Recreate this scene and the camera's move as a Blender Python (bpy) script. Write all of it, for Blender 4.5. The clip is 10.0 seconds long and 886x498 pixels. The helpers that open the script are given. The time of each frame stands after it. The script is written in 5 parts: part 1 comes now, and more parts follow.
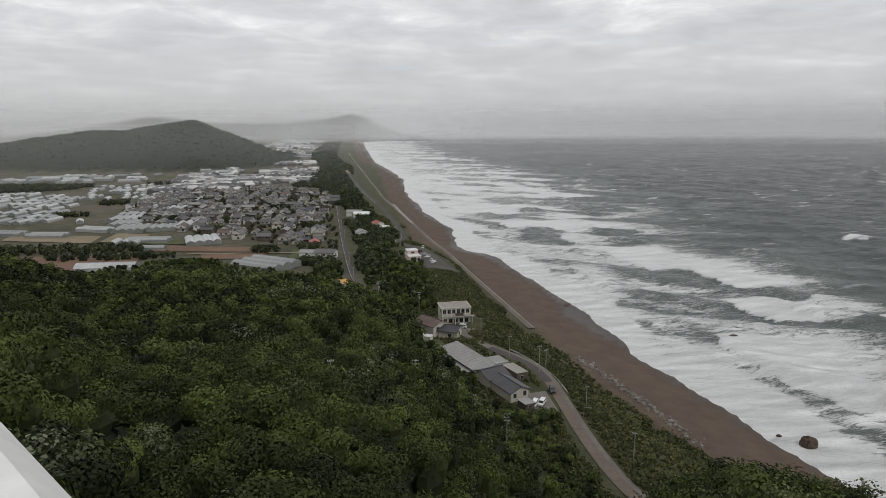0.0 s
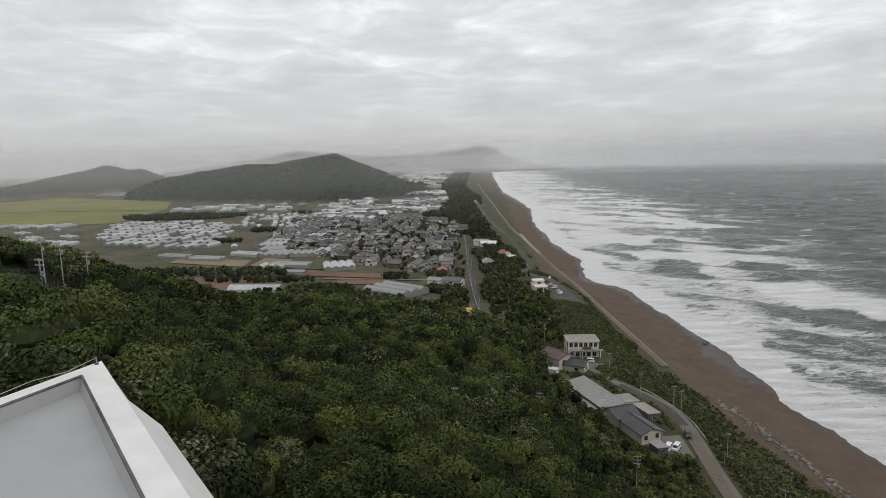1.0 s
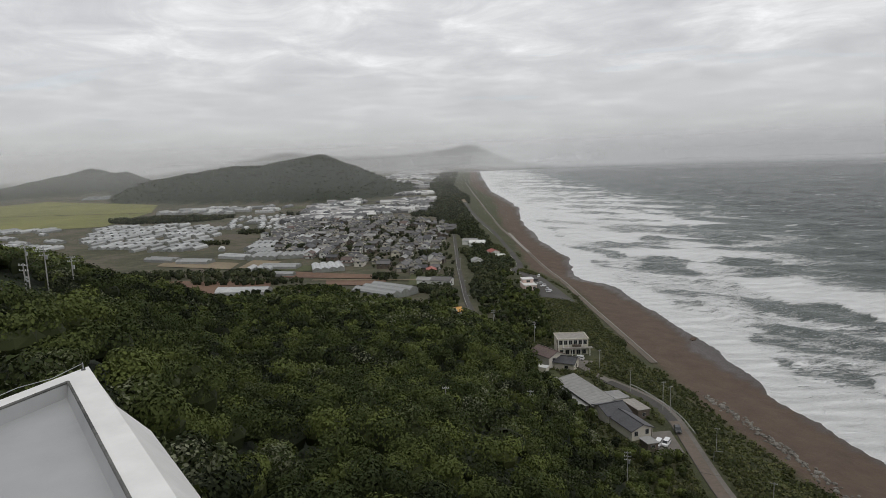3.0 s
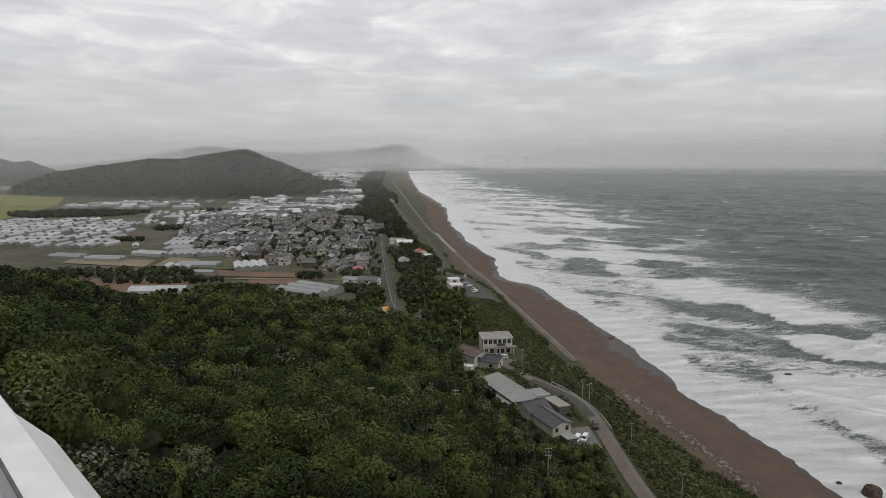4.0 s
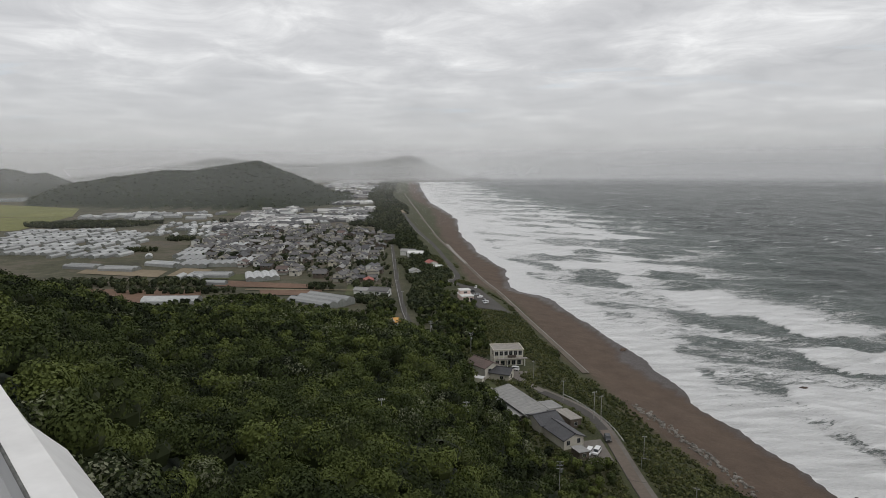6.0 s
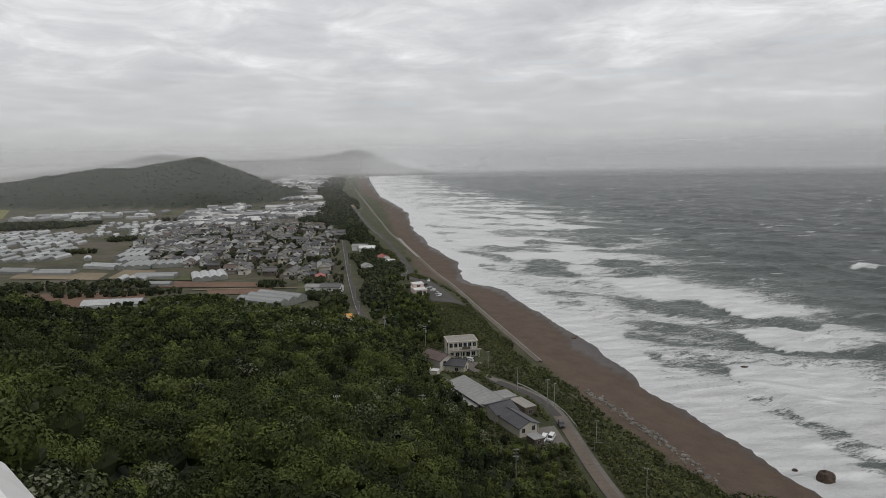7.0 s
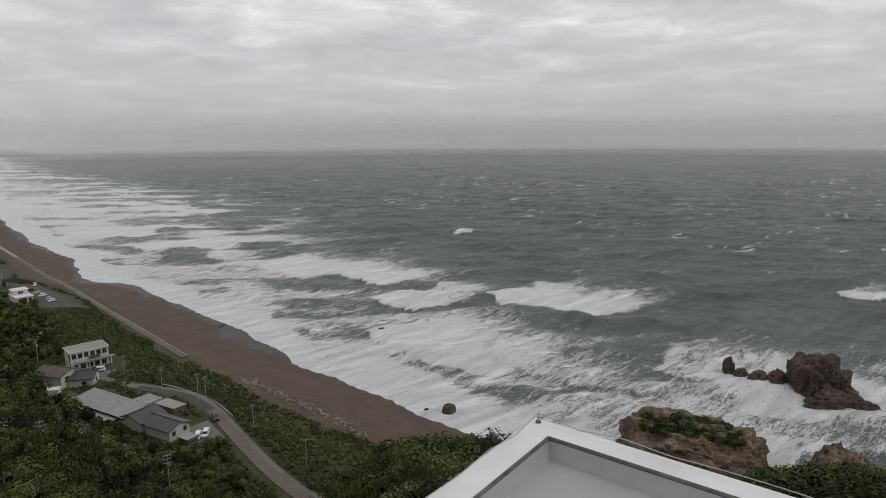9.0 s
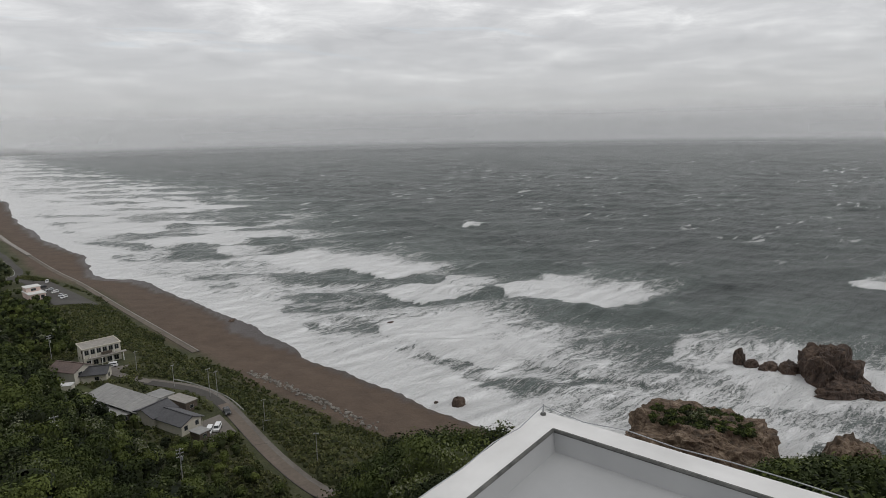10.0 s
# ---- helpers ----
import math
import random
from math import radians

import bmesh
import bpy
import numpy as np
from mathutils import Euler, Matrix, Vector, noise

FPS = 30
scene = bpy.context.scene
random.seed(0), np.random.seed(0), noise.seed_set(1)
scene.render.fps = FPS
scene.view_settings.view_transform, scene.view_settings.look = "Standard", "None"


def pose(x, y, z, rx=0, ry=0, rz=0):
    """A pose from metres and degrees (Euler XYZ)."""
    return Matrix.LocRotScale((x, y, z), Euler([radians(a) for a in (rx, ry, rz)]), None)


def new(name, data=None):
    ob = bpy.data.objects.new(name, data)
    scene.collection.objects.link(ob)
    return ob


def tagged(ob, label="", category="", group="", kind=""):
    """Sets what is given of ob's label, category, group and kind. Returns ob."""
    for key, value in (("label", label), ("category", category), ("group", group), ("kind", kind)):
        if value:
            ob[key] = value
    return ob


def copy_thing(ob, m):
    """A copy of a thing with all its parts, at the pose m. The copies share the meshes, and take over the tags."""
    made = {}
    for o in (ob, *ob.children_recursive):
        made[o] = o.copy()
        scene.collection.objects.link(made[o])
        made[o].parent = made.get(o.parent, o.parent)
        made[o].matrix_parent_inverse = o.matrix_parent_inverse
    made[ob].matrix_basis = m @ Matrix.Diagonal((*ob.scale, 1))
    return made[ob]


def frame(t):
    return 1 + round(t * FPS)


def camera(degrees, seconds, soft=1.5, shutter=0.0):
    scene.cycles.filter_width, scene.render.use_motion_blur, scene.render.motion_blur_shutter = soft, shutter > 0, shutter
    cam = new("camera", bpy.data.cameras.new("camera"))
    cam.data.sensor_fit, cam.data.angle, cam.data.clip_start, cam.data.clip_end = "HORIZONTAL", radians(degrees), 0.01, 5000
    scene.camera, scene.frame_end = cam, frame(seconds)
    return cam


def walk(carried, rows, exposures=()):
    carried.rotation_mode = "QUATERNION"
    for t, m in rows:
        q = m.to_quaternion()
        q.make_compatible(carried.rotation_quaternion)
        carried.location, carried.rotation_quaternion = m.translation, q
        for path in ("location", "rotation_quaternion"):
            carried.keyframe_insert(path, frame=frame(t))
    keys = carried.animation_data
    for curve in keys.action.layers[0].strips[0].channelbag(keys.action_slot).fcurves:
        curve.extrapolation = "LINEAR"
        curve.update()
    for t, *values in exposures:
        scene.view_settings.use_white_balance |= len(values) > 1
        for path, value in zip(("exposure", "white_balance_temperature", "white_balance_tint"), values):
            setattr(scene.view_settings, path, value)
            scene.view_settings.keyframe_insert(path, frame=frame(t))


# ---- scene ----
# ---------------------------------------------------------------- camera
cam = camera(71.88, 10.0, soft=0.75)
# seconds, x, y, z, then the turn in degrees
PATH = [
    (0.0, 0.00, 0.00, 100.0, 78.45, 0.46, -4.86), (0.5, 0.00, 0.00, 100.0, 79.63, 1.32, 5.25),
    (1.0, 0.01, 0.00, 100.0, 81.40, 1.40, 6.97), (1.5, 0.01, 0.00, 100.0, 82.56, 2.26, 8.96),
    (2.0, 0.01, 0.00, 100.0, 82.24, 2.21, 7.81), (3.5, 0.00, 0.01, 100.0, 81.11, 1.19, 2.83),
    (4.0, -0.01, 0.02, 100.0, 81.19, 0.24, -0.79), (4.5, -0.02, 0.02, 100.0, 80.96, 0.94, -0.16),
    (5.0, -0.03, 0.03, 100.0, 81.15, 0.91, 0.67), (6.3, -0.04, 0.05, 100.0, 82.35, -0.20, -0.23),
    (6.5, -0.04, 0.05, 100.0, 81.71, 0.64, -1.96), (7.0, -0.05, 0.06, 100.0, 81.56, 1.14, -4.45),
    (7.5, -0.06, 0.06, 100.0, 81.96, 0.25, -11.99), (8.0, -0.07, 0.07, 100.0, 82.26, -0.32, -18.00),
    (8.5, -0.07, 0.07, 100.0, 80.92, 0.12, -27.38), (9.0, -0.03, 0.03, 100.0, 79.41, 0.33, -37.40),
    (9.5, 0.01, -0.01, 100.0, 79.05, -0.62, -40.66), (10.0, 0.01, -0.01, 100.0, 78.81, 1.01, -36.74),
]
walk(cam, [(t, pose(*p)) for t, *p in PATH],
     exposures=((0.0, 0.04), (0.5, 0.12), (1.0, 0.10), (2.0, 0.0), (3.5, 0.0), (5.0, -0.03), (7.0, -0.06), (8.5, -0.18), (9.2, -0.10), (10.0, -0.06)))

# ---------------------------------------------------------------- sky and sun
SUN_ELEV, SUN_ROT = radians(52), radians(140)
world = bpy.data.worlds.new("overcast_sky")
scene.world = world
world.use_nodes = True
wn, wl = world.node_tree.nodes, world.node_tree.links
wn.clear()


def wnode(kind, **values):
    n = wn.new(kind)
    for key, value in values.items():
        n.inputs[key].default_value = value
    return n


sky = wn.new("ShaderNodeTexSky")
sky.sky_type, sky.sun_disc, sky.sun_elevation, sky.sun_rotation = "NISHITA", False, SUN_ELEV, SUN_ROT
coord = wn.new("ShaderNodeTexCoord")
split = wn.new("ShaderNodeSeparateXYZ")
wl.new(coord.outputs["Generated"], split.inputs[0])


def wmath(op, a, b=0.0, clamp=False):
    n = wn.new("ShaderNodeMath")
    n.operation, n.use_clamp = op, clamp
    for i, v in enumerate((a, b)):
        if isinstance(v, (int, float)):
            n.inputs[i].default_value = v
        else:
            wl.new(v, n.inputs[i])
    return n.outputs[0]


up = wmath("MAXIMUM", split.outputs["Z"], 0.0)
den = wmath("ADD", up, 0.10)
flat = wn.new("ShaderNodeCombineXYZ")
wl.new(wmath("DIVIDE", split.outputs["X"], den), flat.inputs[0])
wl.new(wmath("DIVIDE", split.outputs["Y"], den), flat.inputs[1])
big = wnode("ShaderNodeTexNoise", Scale=1.0, Detail=5.0, Roughness=0.55, Distortion=0.5)
small = wnode("ShaderNodeTexNoise", Scale=2.1, Detail=9.0, Roughness=0.62, Distortion=0.6)
for n in (big, small):
    wl.new(flat.outputs[0], n.inputs["Vector"])
cloud = wn.new("ShaderNodeValToRGB")
cloud.color_ramp.elements[0].position, cloud.color_ramp.elements[0].color = 0.30, (0.49, 0.492, 0.505, 1)
cloud.color_ramp.elements[1].position, cloud.color_ramp.elements[1].color = 0.70, (1.06, 1.06, 1.055, 1)
mid = cloud.color_ramp.elements.new(0.50)
mid.color = (0.66, 0.66, 0.67, 1)
mid2 = cloud.color_ramp.elements.new(0.58)
mid2.color = (0.785, 0.785, 0.79, 1)
wl.new(wmath("ADD", wmath("MULTIPLY", big.outputs["Fac"], 0.50), wmath("MULTIPLY", small.outputs["Fac"], 0.50)), cloud.inputs[0])
# rain-grey band low over the sea
low = wn.new("ShaderNodeMix")
low.data_type = "RGBA"
low.inputs[7].default_value = (0.485, 0.49, 0.50, 1)
wl.new(wmath("POWER", wmath("SUBTRACT", 1.0, wmath("MULTIPLY", up, 5.2), True), 1.3), low.inputs[0])
gap = wnode("ShaderNodeTexNoise", Scale=0.8, Detail=6.0, Roughness=0.55, Distortion=0.8)
shift = wn.new("ShaderNodeMapping")
shift.inputs["Location"].default_value = (3.1, 7.7, 0)
shift.inputs["Scale"].default_value = (0.7, 1.9, 1)
wl.new(flat.outputs[0], shift.inputs[0])
wl.new(shift.outputs[0], gap.inputs["Vector"])
thin = wn.new("ShaderNodeMix")
thin.data_type = "RGBA"
thin.inputs[7].default_value = (0.62, 0.71, 0.79, 1)
wl.new(wmath("MULTIPLY", wmath("SUBTRACT", gap.outputs["Fac"], 0.62), 7.0, True), thin.inputs[0])
wl.new(cloud.outputs[0], thin.inputs[6])
wl.new(thin.outputs[2], low.inputs[6])
bg_cloud, bg_sky = wn.new("ShaderNodeBackground"), wn.new("ShaderNodeBackground")
wl.new(low.outputs[2], bg_cloud.inputs[0])
wl.new(sky.outputs[0], bg_sky.inputs[0])
bg_sky.inputs[1].default_value = 0.006
bg_cloud.inputs[1].default_value = 1.0
both = wn.new("ShaderNodeAddShader")
wl.new(bg_cloud.outputs[0], both.inputs[0])
wl.new(bg_sky.outputs[0], both.inputs[1])
wout = wn.new("ShaderNodeOutputWorld")
wl.new(both.outputs[0], wout.inputs[0])

sun = new("sun", bpy.data.lights.new("sun", "SUN"))
sun.data.energy, sun.data.angle, sun.data.color = 0.6, radians(25), (1.0, 0.97, 0.93)
sun.matrix_world = pose(0, 0, 300, 90 - 52, 0, 40)


# ---------------------------------------------------------------- material helpers
def material(name):
    m = bpy.data.materials.new(name)
    m.use_nodes = True
    t = m.node_tree
    t.nodes.clear()
    out = t.nodes.new("ShaderNodeOutputMaterial")
    b = t.nodes.new("ShaderNodeBsdfPrincipled")
    t.links.new(b.outputs[0], out.inputs[0])
    return m, t, b


def put(t, a, b):
    t.links.new(a, b)


def noise_tex(t, scale, detail=4.0, rough=0.55, vector=None, distort=0.0):
    n = t.nodes.new("ShaderNodeTexNoise")
    n.inputs["Scale"].default_value, n.inputs["Detail"].default_value = scale, detail
    n.inputs["Roughness"].default_value, n.inputs["Distortion"].default_value = rough, distort
    if vector is None:
        vector = t.nodes.new("ShaderNodeNewGeometry").outputs["Position"]
    put(t, vector, n.inputs["Vector"])
    return n.outputs["Fac"]


def stretched(t, sx, sy, sz, turn=0.0):
    g = t.nodes.new("ShaderNodeNewGeometry")
    m = t.nodes.new("ShaderNodeMapping")
    m.inputs["Scale"].default_value = (sx, sy, sz)
    m.inputs["Rotation"].default_value = (0, 0, radians(turn))
    put(t, g.outputs["Position"], m.inputs["Vector"])
    return m.outputs[0]


def ramp(t, fac, *stops):
    r = t.nodes.new("ShaderNodeValToRGB")
    e = r.color_ramp.elements
    while len(e) < len(stops):
        e.new(0.5)
    for el, (p, c) in zip(e, stops):
        el.position = p
        el.color = (*c, 1) if len(c) == 3 else c
    put(t, fac, r.inputs[0])
    return r.outputs[0]


def mixc(t, fac, a, b, mode="MIX"):
    m = t.nodes.new("ShaderNodeMix")
    m.data_type, m.blend_type = "RGBA", mode
    for v, i in ((fac, 0), (a, 6), (b, 7)):
        if isinstance(v, (int, float)):
            m.inputs[i].default_value = v
        elif isinstance(v, tuple):
            m.inputs[i].default_value = (*v, 1)
        else:
            put(t, v, m.inputs[i])
    return m.outputs[2]


def mathn(t, op, a, b=0.0, clamp=False):
    n = t.nodes.new("ShaderNodeMath")
    n.operation, n.use_clamp = op, clamp
    for i, v in enumerate((a, b)):
        if isinstance(v, (int, float)):
            n.inputs[i].default_value = v
        else:
            put(t, v, n.inputs[i])
    return n.outputs[0]


def bump(t, b, height, strength=0.5, distance=0.1):
    n = t.nodes.new("ShaderNodeBump")
    n.inputs["Strength"].default_value, n.inputs["Distance"].default_value = strength, distance
    put(t, height, n.inputs["Height"])
    put(t, n.outputs[0], b.inputs["Normal"])


def surface(name, dark, light, scale, rough=0.8, relief=0.3, second=0.08, metallic=0.0, per_object=0.0, hue_alt=None):
    """A weathered surface: fine grain and large stains between two colours, in metres."""
    m, t, b = material(name)
    fine, wide = noise_tex(t, scale, 6.0, 0.6), noise_tex(t, scale * second, 3.0)
    fac = mathn(t, "ADD", mathn(t, "MULTIPLY", fine, 0.5), mathn(t, "MULTIPLY", wide, 0.5))
    col = ramp(t, fac, (0.35, dark), (0.65, light))
    if per_object:
        o = t.nodes.new("ShaderNodeObjectInfo")
        col = mixc(t, mathn(t, "MULTIPLY", o.outputs["Random"], per_object), col, hue_alt or dark)
    put(t, col, b.inputs["Base Color"])
    b.inputs["Roughness"].default_value, b.inputs["Metallic"].default_value = rough, metallic
    if relief:
        bump(t, b, fine, relief, 0.05 / max(scale, 0.05))
    return m


# ---------------------------------------------------------------- the lie of the land
def vnoise(x, y, scale, seed=0):
    """Smooth value noise, 0 to 1."""
    x, y = np.asarray(x, float) / scale + seed * 17.13, np.asarray(y, float) / scale - seed * 9.71
    xi, yi = np.floor(x), np.floor(y)
    fx, fy = x - xi, y - yi
    fx, fy = fx * fx * (3 - 2 * fx), fy * fy * (3 - 2 * fy)

    def h(a, b):
        v = np.sin(a * 127.1 + b * 311.7 + seed * 74.7) * 43758.5453
        return v - np.floor(v)
    return (h(xi, yi) * (1 - fx) + h(xi + 1, yi) * fx) * (1 - fy) + (h(xi, yi + 1) * (1 - fx) + h(xi + 1, yi + 1) * fx) * fy


def fbm(x, y, scale, octaves=4, seed=0):
    total, amp, norm = 0.0, 1.0, 0.0
    for i in range(octaves):
        total = total + amp * vnoise(x, y, scale / 2 ** i, seed + i)
        norm += amp
        amp *= 0.5
    return total / norm


def smooth(a, b, v):
    u = np.clip((np.asarray(v, float) - a) / (b - a), 0, 1)
    return u * u * (3 - 2 * u)


SHORE_Y = (-400, -100, 0, 60, 100, 141, 167, 216, 312, 411, 450, 505, 714, 850, 1347, 1815, 3633, 5200)
SHORE_X = (60, 150, 182, 176, 150, 127, 119, 106, 92, 82, 72, 53, 37, 26, 5, -67, -187, -300)


# the scalloped edge of the swash, and the top of the wet sand above it
WATER_Y = (-400, -100, 0, 60, 100, 141, 167, 183, 199, 218, 233, 248, 268, 287, 309, 327, 337, 362, 385, 425, 463, 471, 498, 542, 591, 634, 689, 764, 838, 950, 1142, 1346, 1667, 2264, 3891, 5200)
WATER_X = (60, 150, 182, 176, 150, 127, 119, 117, 115, 112, 108, 103, 104, 102, 102, 99, 94, 91, 88, 84, 76, 63, 53, 55, 57, 50, 38, 35, 25, 22, 22, 1, -41, -81, -173, -280)
WET_Y = (141, 175, 192, 203, 230, 249, 263, 278, 301, 320, 344, 373, 395, 428, 451, 460, 484, 528, 578, 681, 820, 1137, 1585, 5200)
WET_X = (124, 115, 115, 110, 106, 102, 98, 94, 87, 91, 90, 87, 81, 72, 69, 58, 48, 51, 52, 33, 21, 13, -45, -290)


def shore(y):
    return np.interp(y, SHORE_Y, SHORE_X)


def swash(y):
    """x of the water's edge, with small scallops."""
    return np.interp(y, WATER_Y, WATER_X) + (fbm(y, y * 0.3, 26, 3, 91) - 0.5) * 9


# the hill under the tower: how far it reaches each way, and how it falls
HILL_AZ = (-180, -90, -45, -36, -25, -15, -5, 0, 3, 5, 10, 20, 28, 35, 45, 52, 62, 68, 75, 90, 180)
HILL_R = (520, 520, 520, 470, 392, 380, 335, 290, 235, 212, 163, 122, 140, 152, 158, 148, 142, 164, 172, 190, 520)
HILL_P = (1.4, 1.6, 1.68, 1.22, 0.73, 0.71, 0.66, 0.70, 0.66, 0.62, 0.62, 0.70, 0.95, 1.05, 1.0, 0.95, 0.92, 1.15, 1.25, 1.5, 1.4)
MOUNTS = (  # x, y, height, reach x, reach y
    (-130, 365, 8, 34, 26), (-84, 97, -7, 26, 26), (-140, 178, 6, 60, 60),
)
RIDGES = (  # azimuths, heights of the crest, distances of the foot, depth of the front slope, depth of the back slope
    ((-34.5, -33, -31.3, -29, -24.7, -22.2, -19.8, -16.8, -14.4, -12.4, -10.4, -8),
     (0, 30, 51, 63, 83, 83, 95, 106, 78, 54, 22, 0),
     (1700, 1680, 1600, 1500, 1420, 1370, 1320, 1260, 1310, 1360, 1470, 1600), 280, 420),
    ((-50, -46, -43.5, -41, -38.6, -37.2, -35.8, -34.9, -33.9, -33, -31.3, -29.5),
     (0, 8, 18, 36, 60, 68, 88, 83, 70, 76, 38, 0), (2250,) * 12, 260, 400),
    ((-60, -32, -26, -20.2, -16, -14.4, -10, -7.2, -5, -3.5, -2.2, -1, 0.6, 2, 3.5, 4.5),
     (20, 30, 78, 152, 118, 108, 112, 124, 140, 168, 152, 104, 64, 40, 20, 0), (3750,) * 16, 450, 700),
)


def ridge_rise(x, y):
    """Height that the far wooded hills add, and how far up a hill each place lies."""
    r, az = np.hypot(x, y), np.degrees(np.arctan2(x, y))
    total, share = np.zeros(len(r)), np.zeros(len(r))
    for azimuths, tops, feet, front_d, back_d in RIDGES:
        top, foot_r = np.interp(az, azimuths, tops), np.interp(az, azimuths, feet)
        u = np.where(r < foot_r + front_d, (r - foot_r) / front_d, 1 - (r - foot_r - front_d) / back_d)
        u = np.clip(u, 0, 1)
        u = 0.55 * u + 0.45 * u * u * (3 - 2 * u)
        total += top * u * (1 + (u < 0.97) * (fbm(x, y, 120, 3, 7) - 0.5) * 0.28)
        share = np.maximum(share, u * (top > 3))
    return total, share


def height(x, y):
    x, y = np.asarray(x, float), np.asarray(y, float)
    d = shore(y) - x + (fbm(x, y, 40, 2, 5) - 0.5) * 8
    edge_d = swash(y) - x
    d = edge_d + (d - edge_d) * smooth(6, 27, d)
    plain = np.interp(y, (-200, 60, 150, 280, 340, 400, 600), (8, 12, 13.5, 15, 11, 8, 9.5))
    z = np.where(d < 0, np.maximum(d * 0.1, -4.0), 0)
    z = z + smooth(0, 32, d) * 4.4 + smooth(28, 34, d) * 0.8
    z = z + smooth(36, 62, d) * (plain - 5.2)
    r, az = np.hypot(x, y), np.degrees(np.arctan2(x, y))
    reach, fall = np.interp(az, HILL_AZ, HILL_R), np.interp(az, HILL_AZ, HILL_P)
    u = np.clip(r / reach, 0, 1)
    rise = 1 - u ** fall
    knobs = (fbm(x, y, 55, 3, 2) - 0.5) * 12 * smooth(0.1, 0.35, rise) * smooth(20, 70, r)
    base = np.where(u < 1, np.maximum(z, np.minimum(plain, 12)) * smooth(0, 0.10, rise) + z * (1 - smooth(0, 0.10, rise)), z)
    z = base + (86 - base) * rise * smooth(0, 0.05, rise) + knobs
    for mx, my, h, sx, sy in MOUNTS:
        q = ((x - mx) / sx) ** 2 + ((y - my) / sy) ** 2
        g = np.exp(-0.5 * q ** 0.85) * h
        z = z + g * (0.86 + 0.28 * fbm(x, y, 130, 4, 7))
    return z + ridge_rise(x, y)[0]


def ground_z(x, y):
    return float(height(np.array([x]), np.array([y]))[0])


def mesh_object(name, verts, faces, mat, smooth_shade=True, parent=None, normals=None, tint=None):
    """One mesh from numpy arrays; faces all of one size."""
    verts, faces = np.asarray(verts, np.float32), np.asarray(faces, np.int32)
    me = bpy.data.meshes.new(name)
    n, k = faces.shape
    me.vertices.add(len(verts))
    me.vertices.foreach_set("co", verts.ravel())
    me.loops.add(n * k)
    me.loops.foreach_set("vertex_index", faces.ravel())
    me.polygons.add(n)
    me.polygons.foreach_set("loop_start", np.arange(0, n * k, k, dtype=np.int32))
    me.polygons.foreach_set("use_smooth", np.full(n, smooth_shade))
    me.update(calc_edges=True)
    me.materials.append(mat)
    if tint is not None:
        me.attributes.new("tint", "FLOAT_VECTOR", "POINT").data.foreach_set("vector", np.asarray(tint, np.float32).ravel())
    if normals is not None:
        me.attributes.new("custom_normal", "FLOAT_VECTOR", "POINT").data.foreach_set("vector", np.asarray(normals, np.float32).ravel())
    ob = new(name, me)
    ob.parent = parent
    return ob


def polar(az_list, r_list):
    a, r = np.meshgrid(np.radians(az_list), r_list)
    x, y = (np.sin(a) * r).ravel(), (np.cos(a) * r).ravel()
    n, k = len(r_list), len(az_list)
    i = np.arange((n - 1) * (k - 1))
    i = i // (k - 1) * k + i % (k - 1)
    return x, y, np.stack([i, i + 1, i + k + 1, i + k], 1)
# ---------------------------------------------------------------- ground
def ground_material():
    m, t, b = material("ground_soil_and_scrub")
    at = t.nodes.new("ShaderNodeAttribute")
    at.attribute_name = "cover"
    sep = t.nodes.new("ShaderNodeSeparateColor")
    put(t, at.outputs["Color"], sep.inputs[0])
    fine, mid_n, wide = noise_tex(t, 0.9, 6.0, 0.65), noise_tex(t, 0.12, 5.0, 0.6), noise_tex(t, 0.02, 3.0)
    g = mathn(t, "ADD", mathn(t, "MULTIPLY", fine, 0.5), mathn(t, "MULTIPLY", mid_n, 0.5))
    scrub = ramp(t, g, (0.32, (0.026, 0.030, 0.014)), (0.52, (0.055, 0.060, 0.026)), (0.70, (0.105, 0.095, 0.052)))
    # near-black wooded ground: its colour also stands in for shade under the crowns
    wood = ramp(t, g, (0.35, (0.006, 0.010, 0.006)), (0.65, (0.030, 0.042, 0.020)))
    sand = ramp(t, mathn(t, "ADD", mathn(t, "MULTIPLY", fine, 0.35), mathn(t, "MULTIPLY", mid_n, 0.65)),
                (0.3, (0.070, 0.050, 0.037)), (0.7, (0.128, 0.091, 0.066)))
    farm = ramp(t, mathn(t, "ADD", mathn(t, "MULTIPLY", wide, 0.6), mathn(t, "MULTIPLY", mid_n, 0.4)),
                (0.34, (0.045, 0.044, 0.030)), (0.48, (0.070, 0.070, 0.040)), (0.58, (0.115, 0.098, 0.072)), (0.70, (0.075, 0.070, 0.056)))
    col = mixc(t, sep.outputs[2], scrub, farm)
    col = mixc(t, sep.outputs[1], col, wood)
    col = mixc(t, sep.outputs[0], col, sand)
    wet = mathn(t, "MULTIPLY", at.outputs["Alpha"], 1.0, True)
    col = mixc(t, wet, col, (0.050, 0.038, 0.034))
    put(t, col, b.inputs["Base Color"])
    rr = t.nodes.new("ShaderNodeMapRange")
    rr.inputs[3].default_value, rr.inputs[4].default_value = 0.95, 0.45
    put(t, wet, rr.inputs[0])
    put(t, rr.outputs[0], b.inputs["Roughness"])
    b.inputs["Specular IOR Level"].default_value = 0.35
    bump(t, b, g, 0.8, 0.6)
    return m


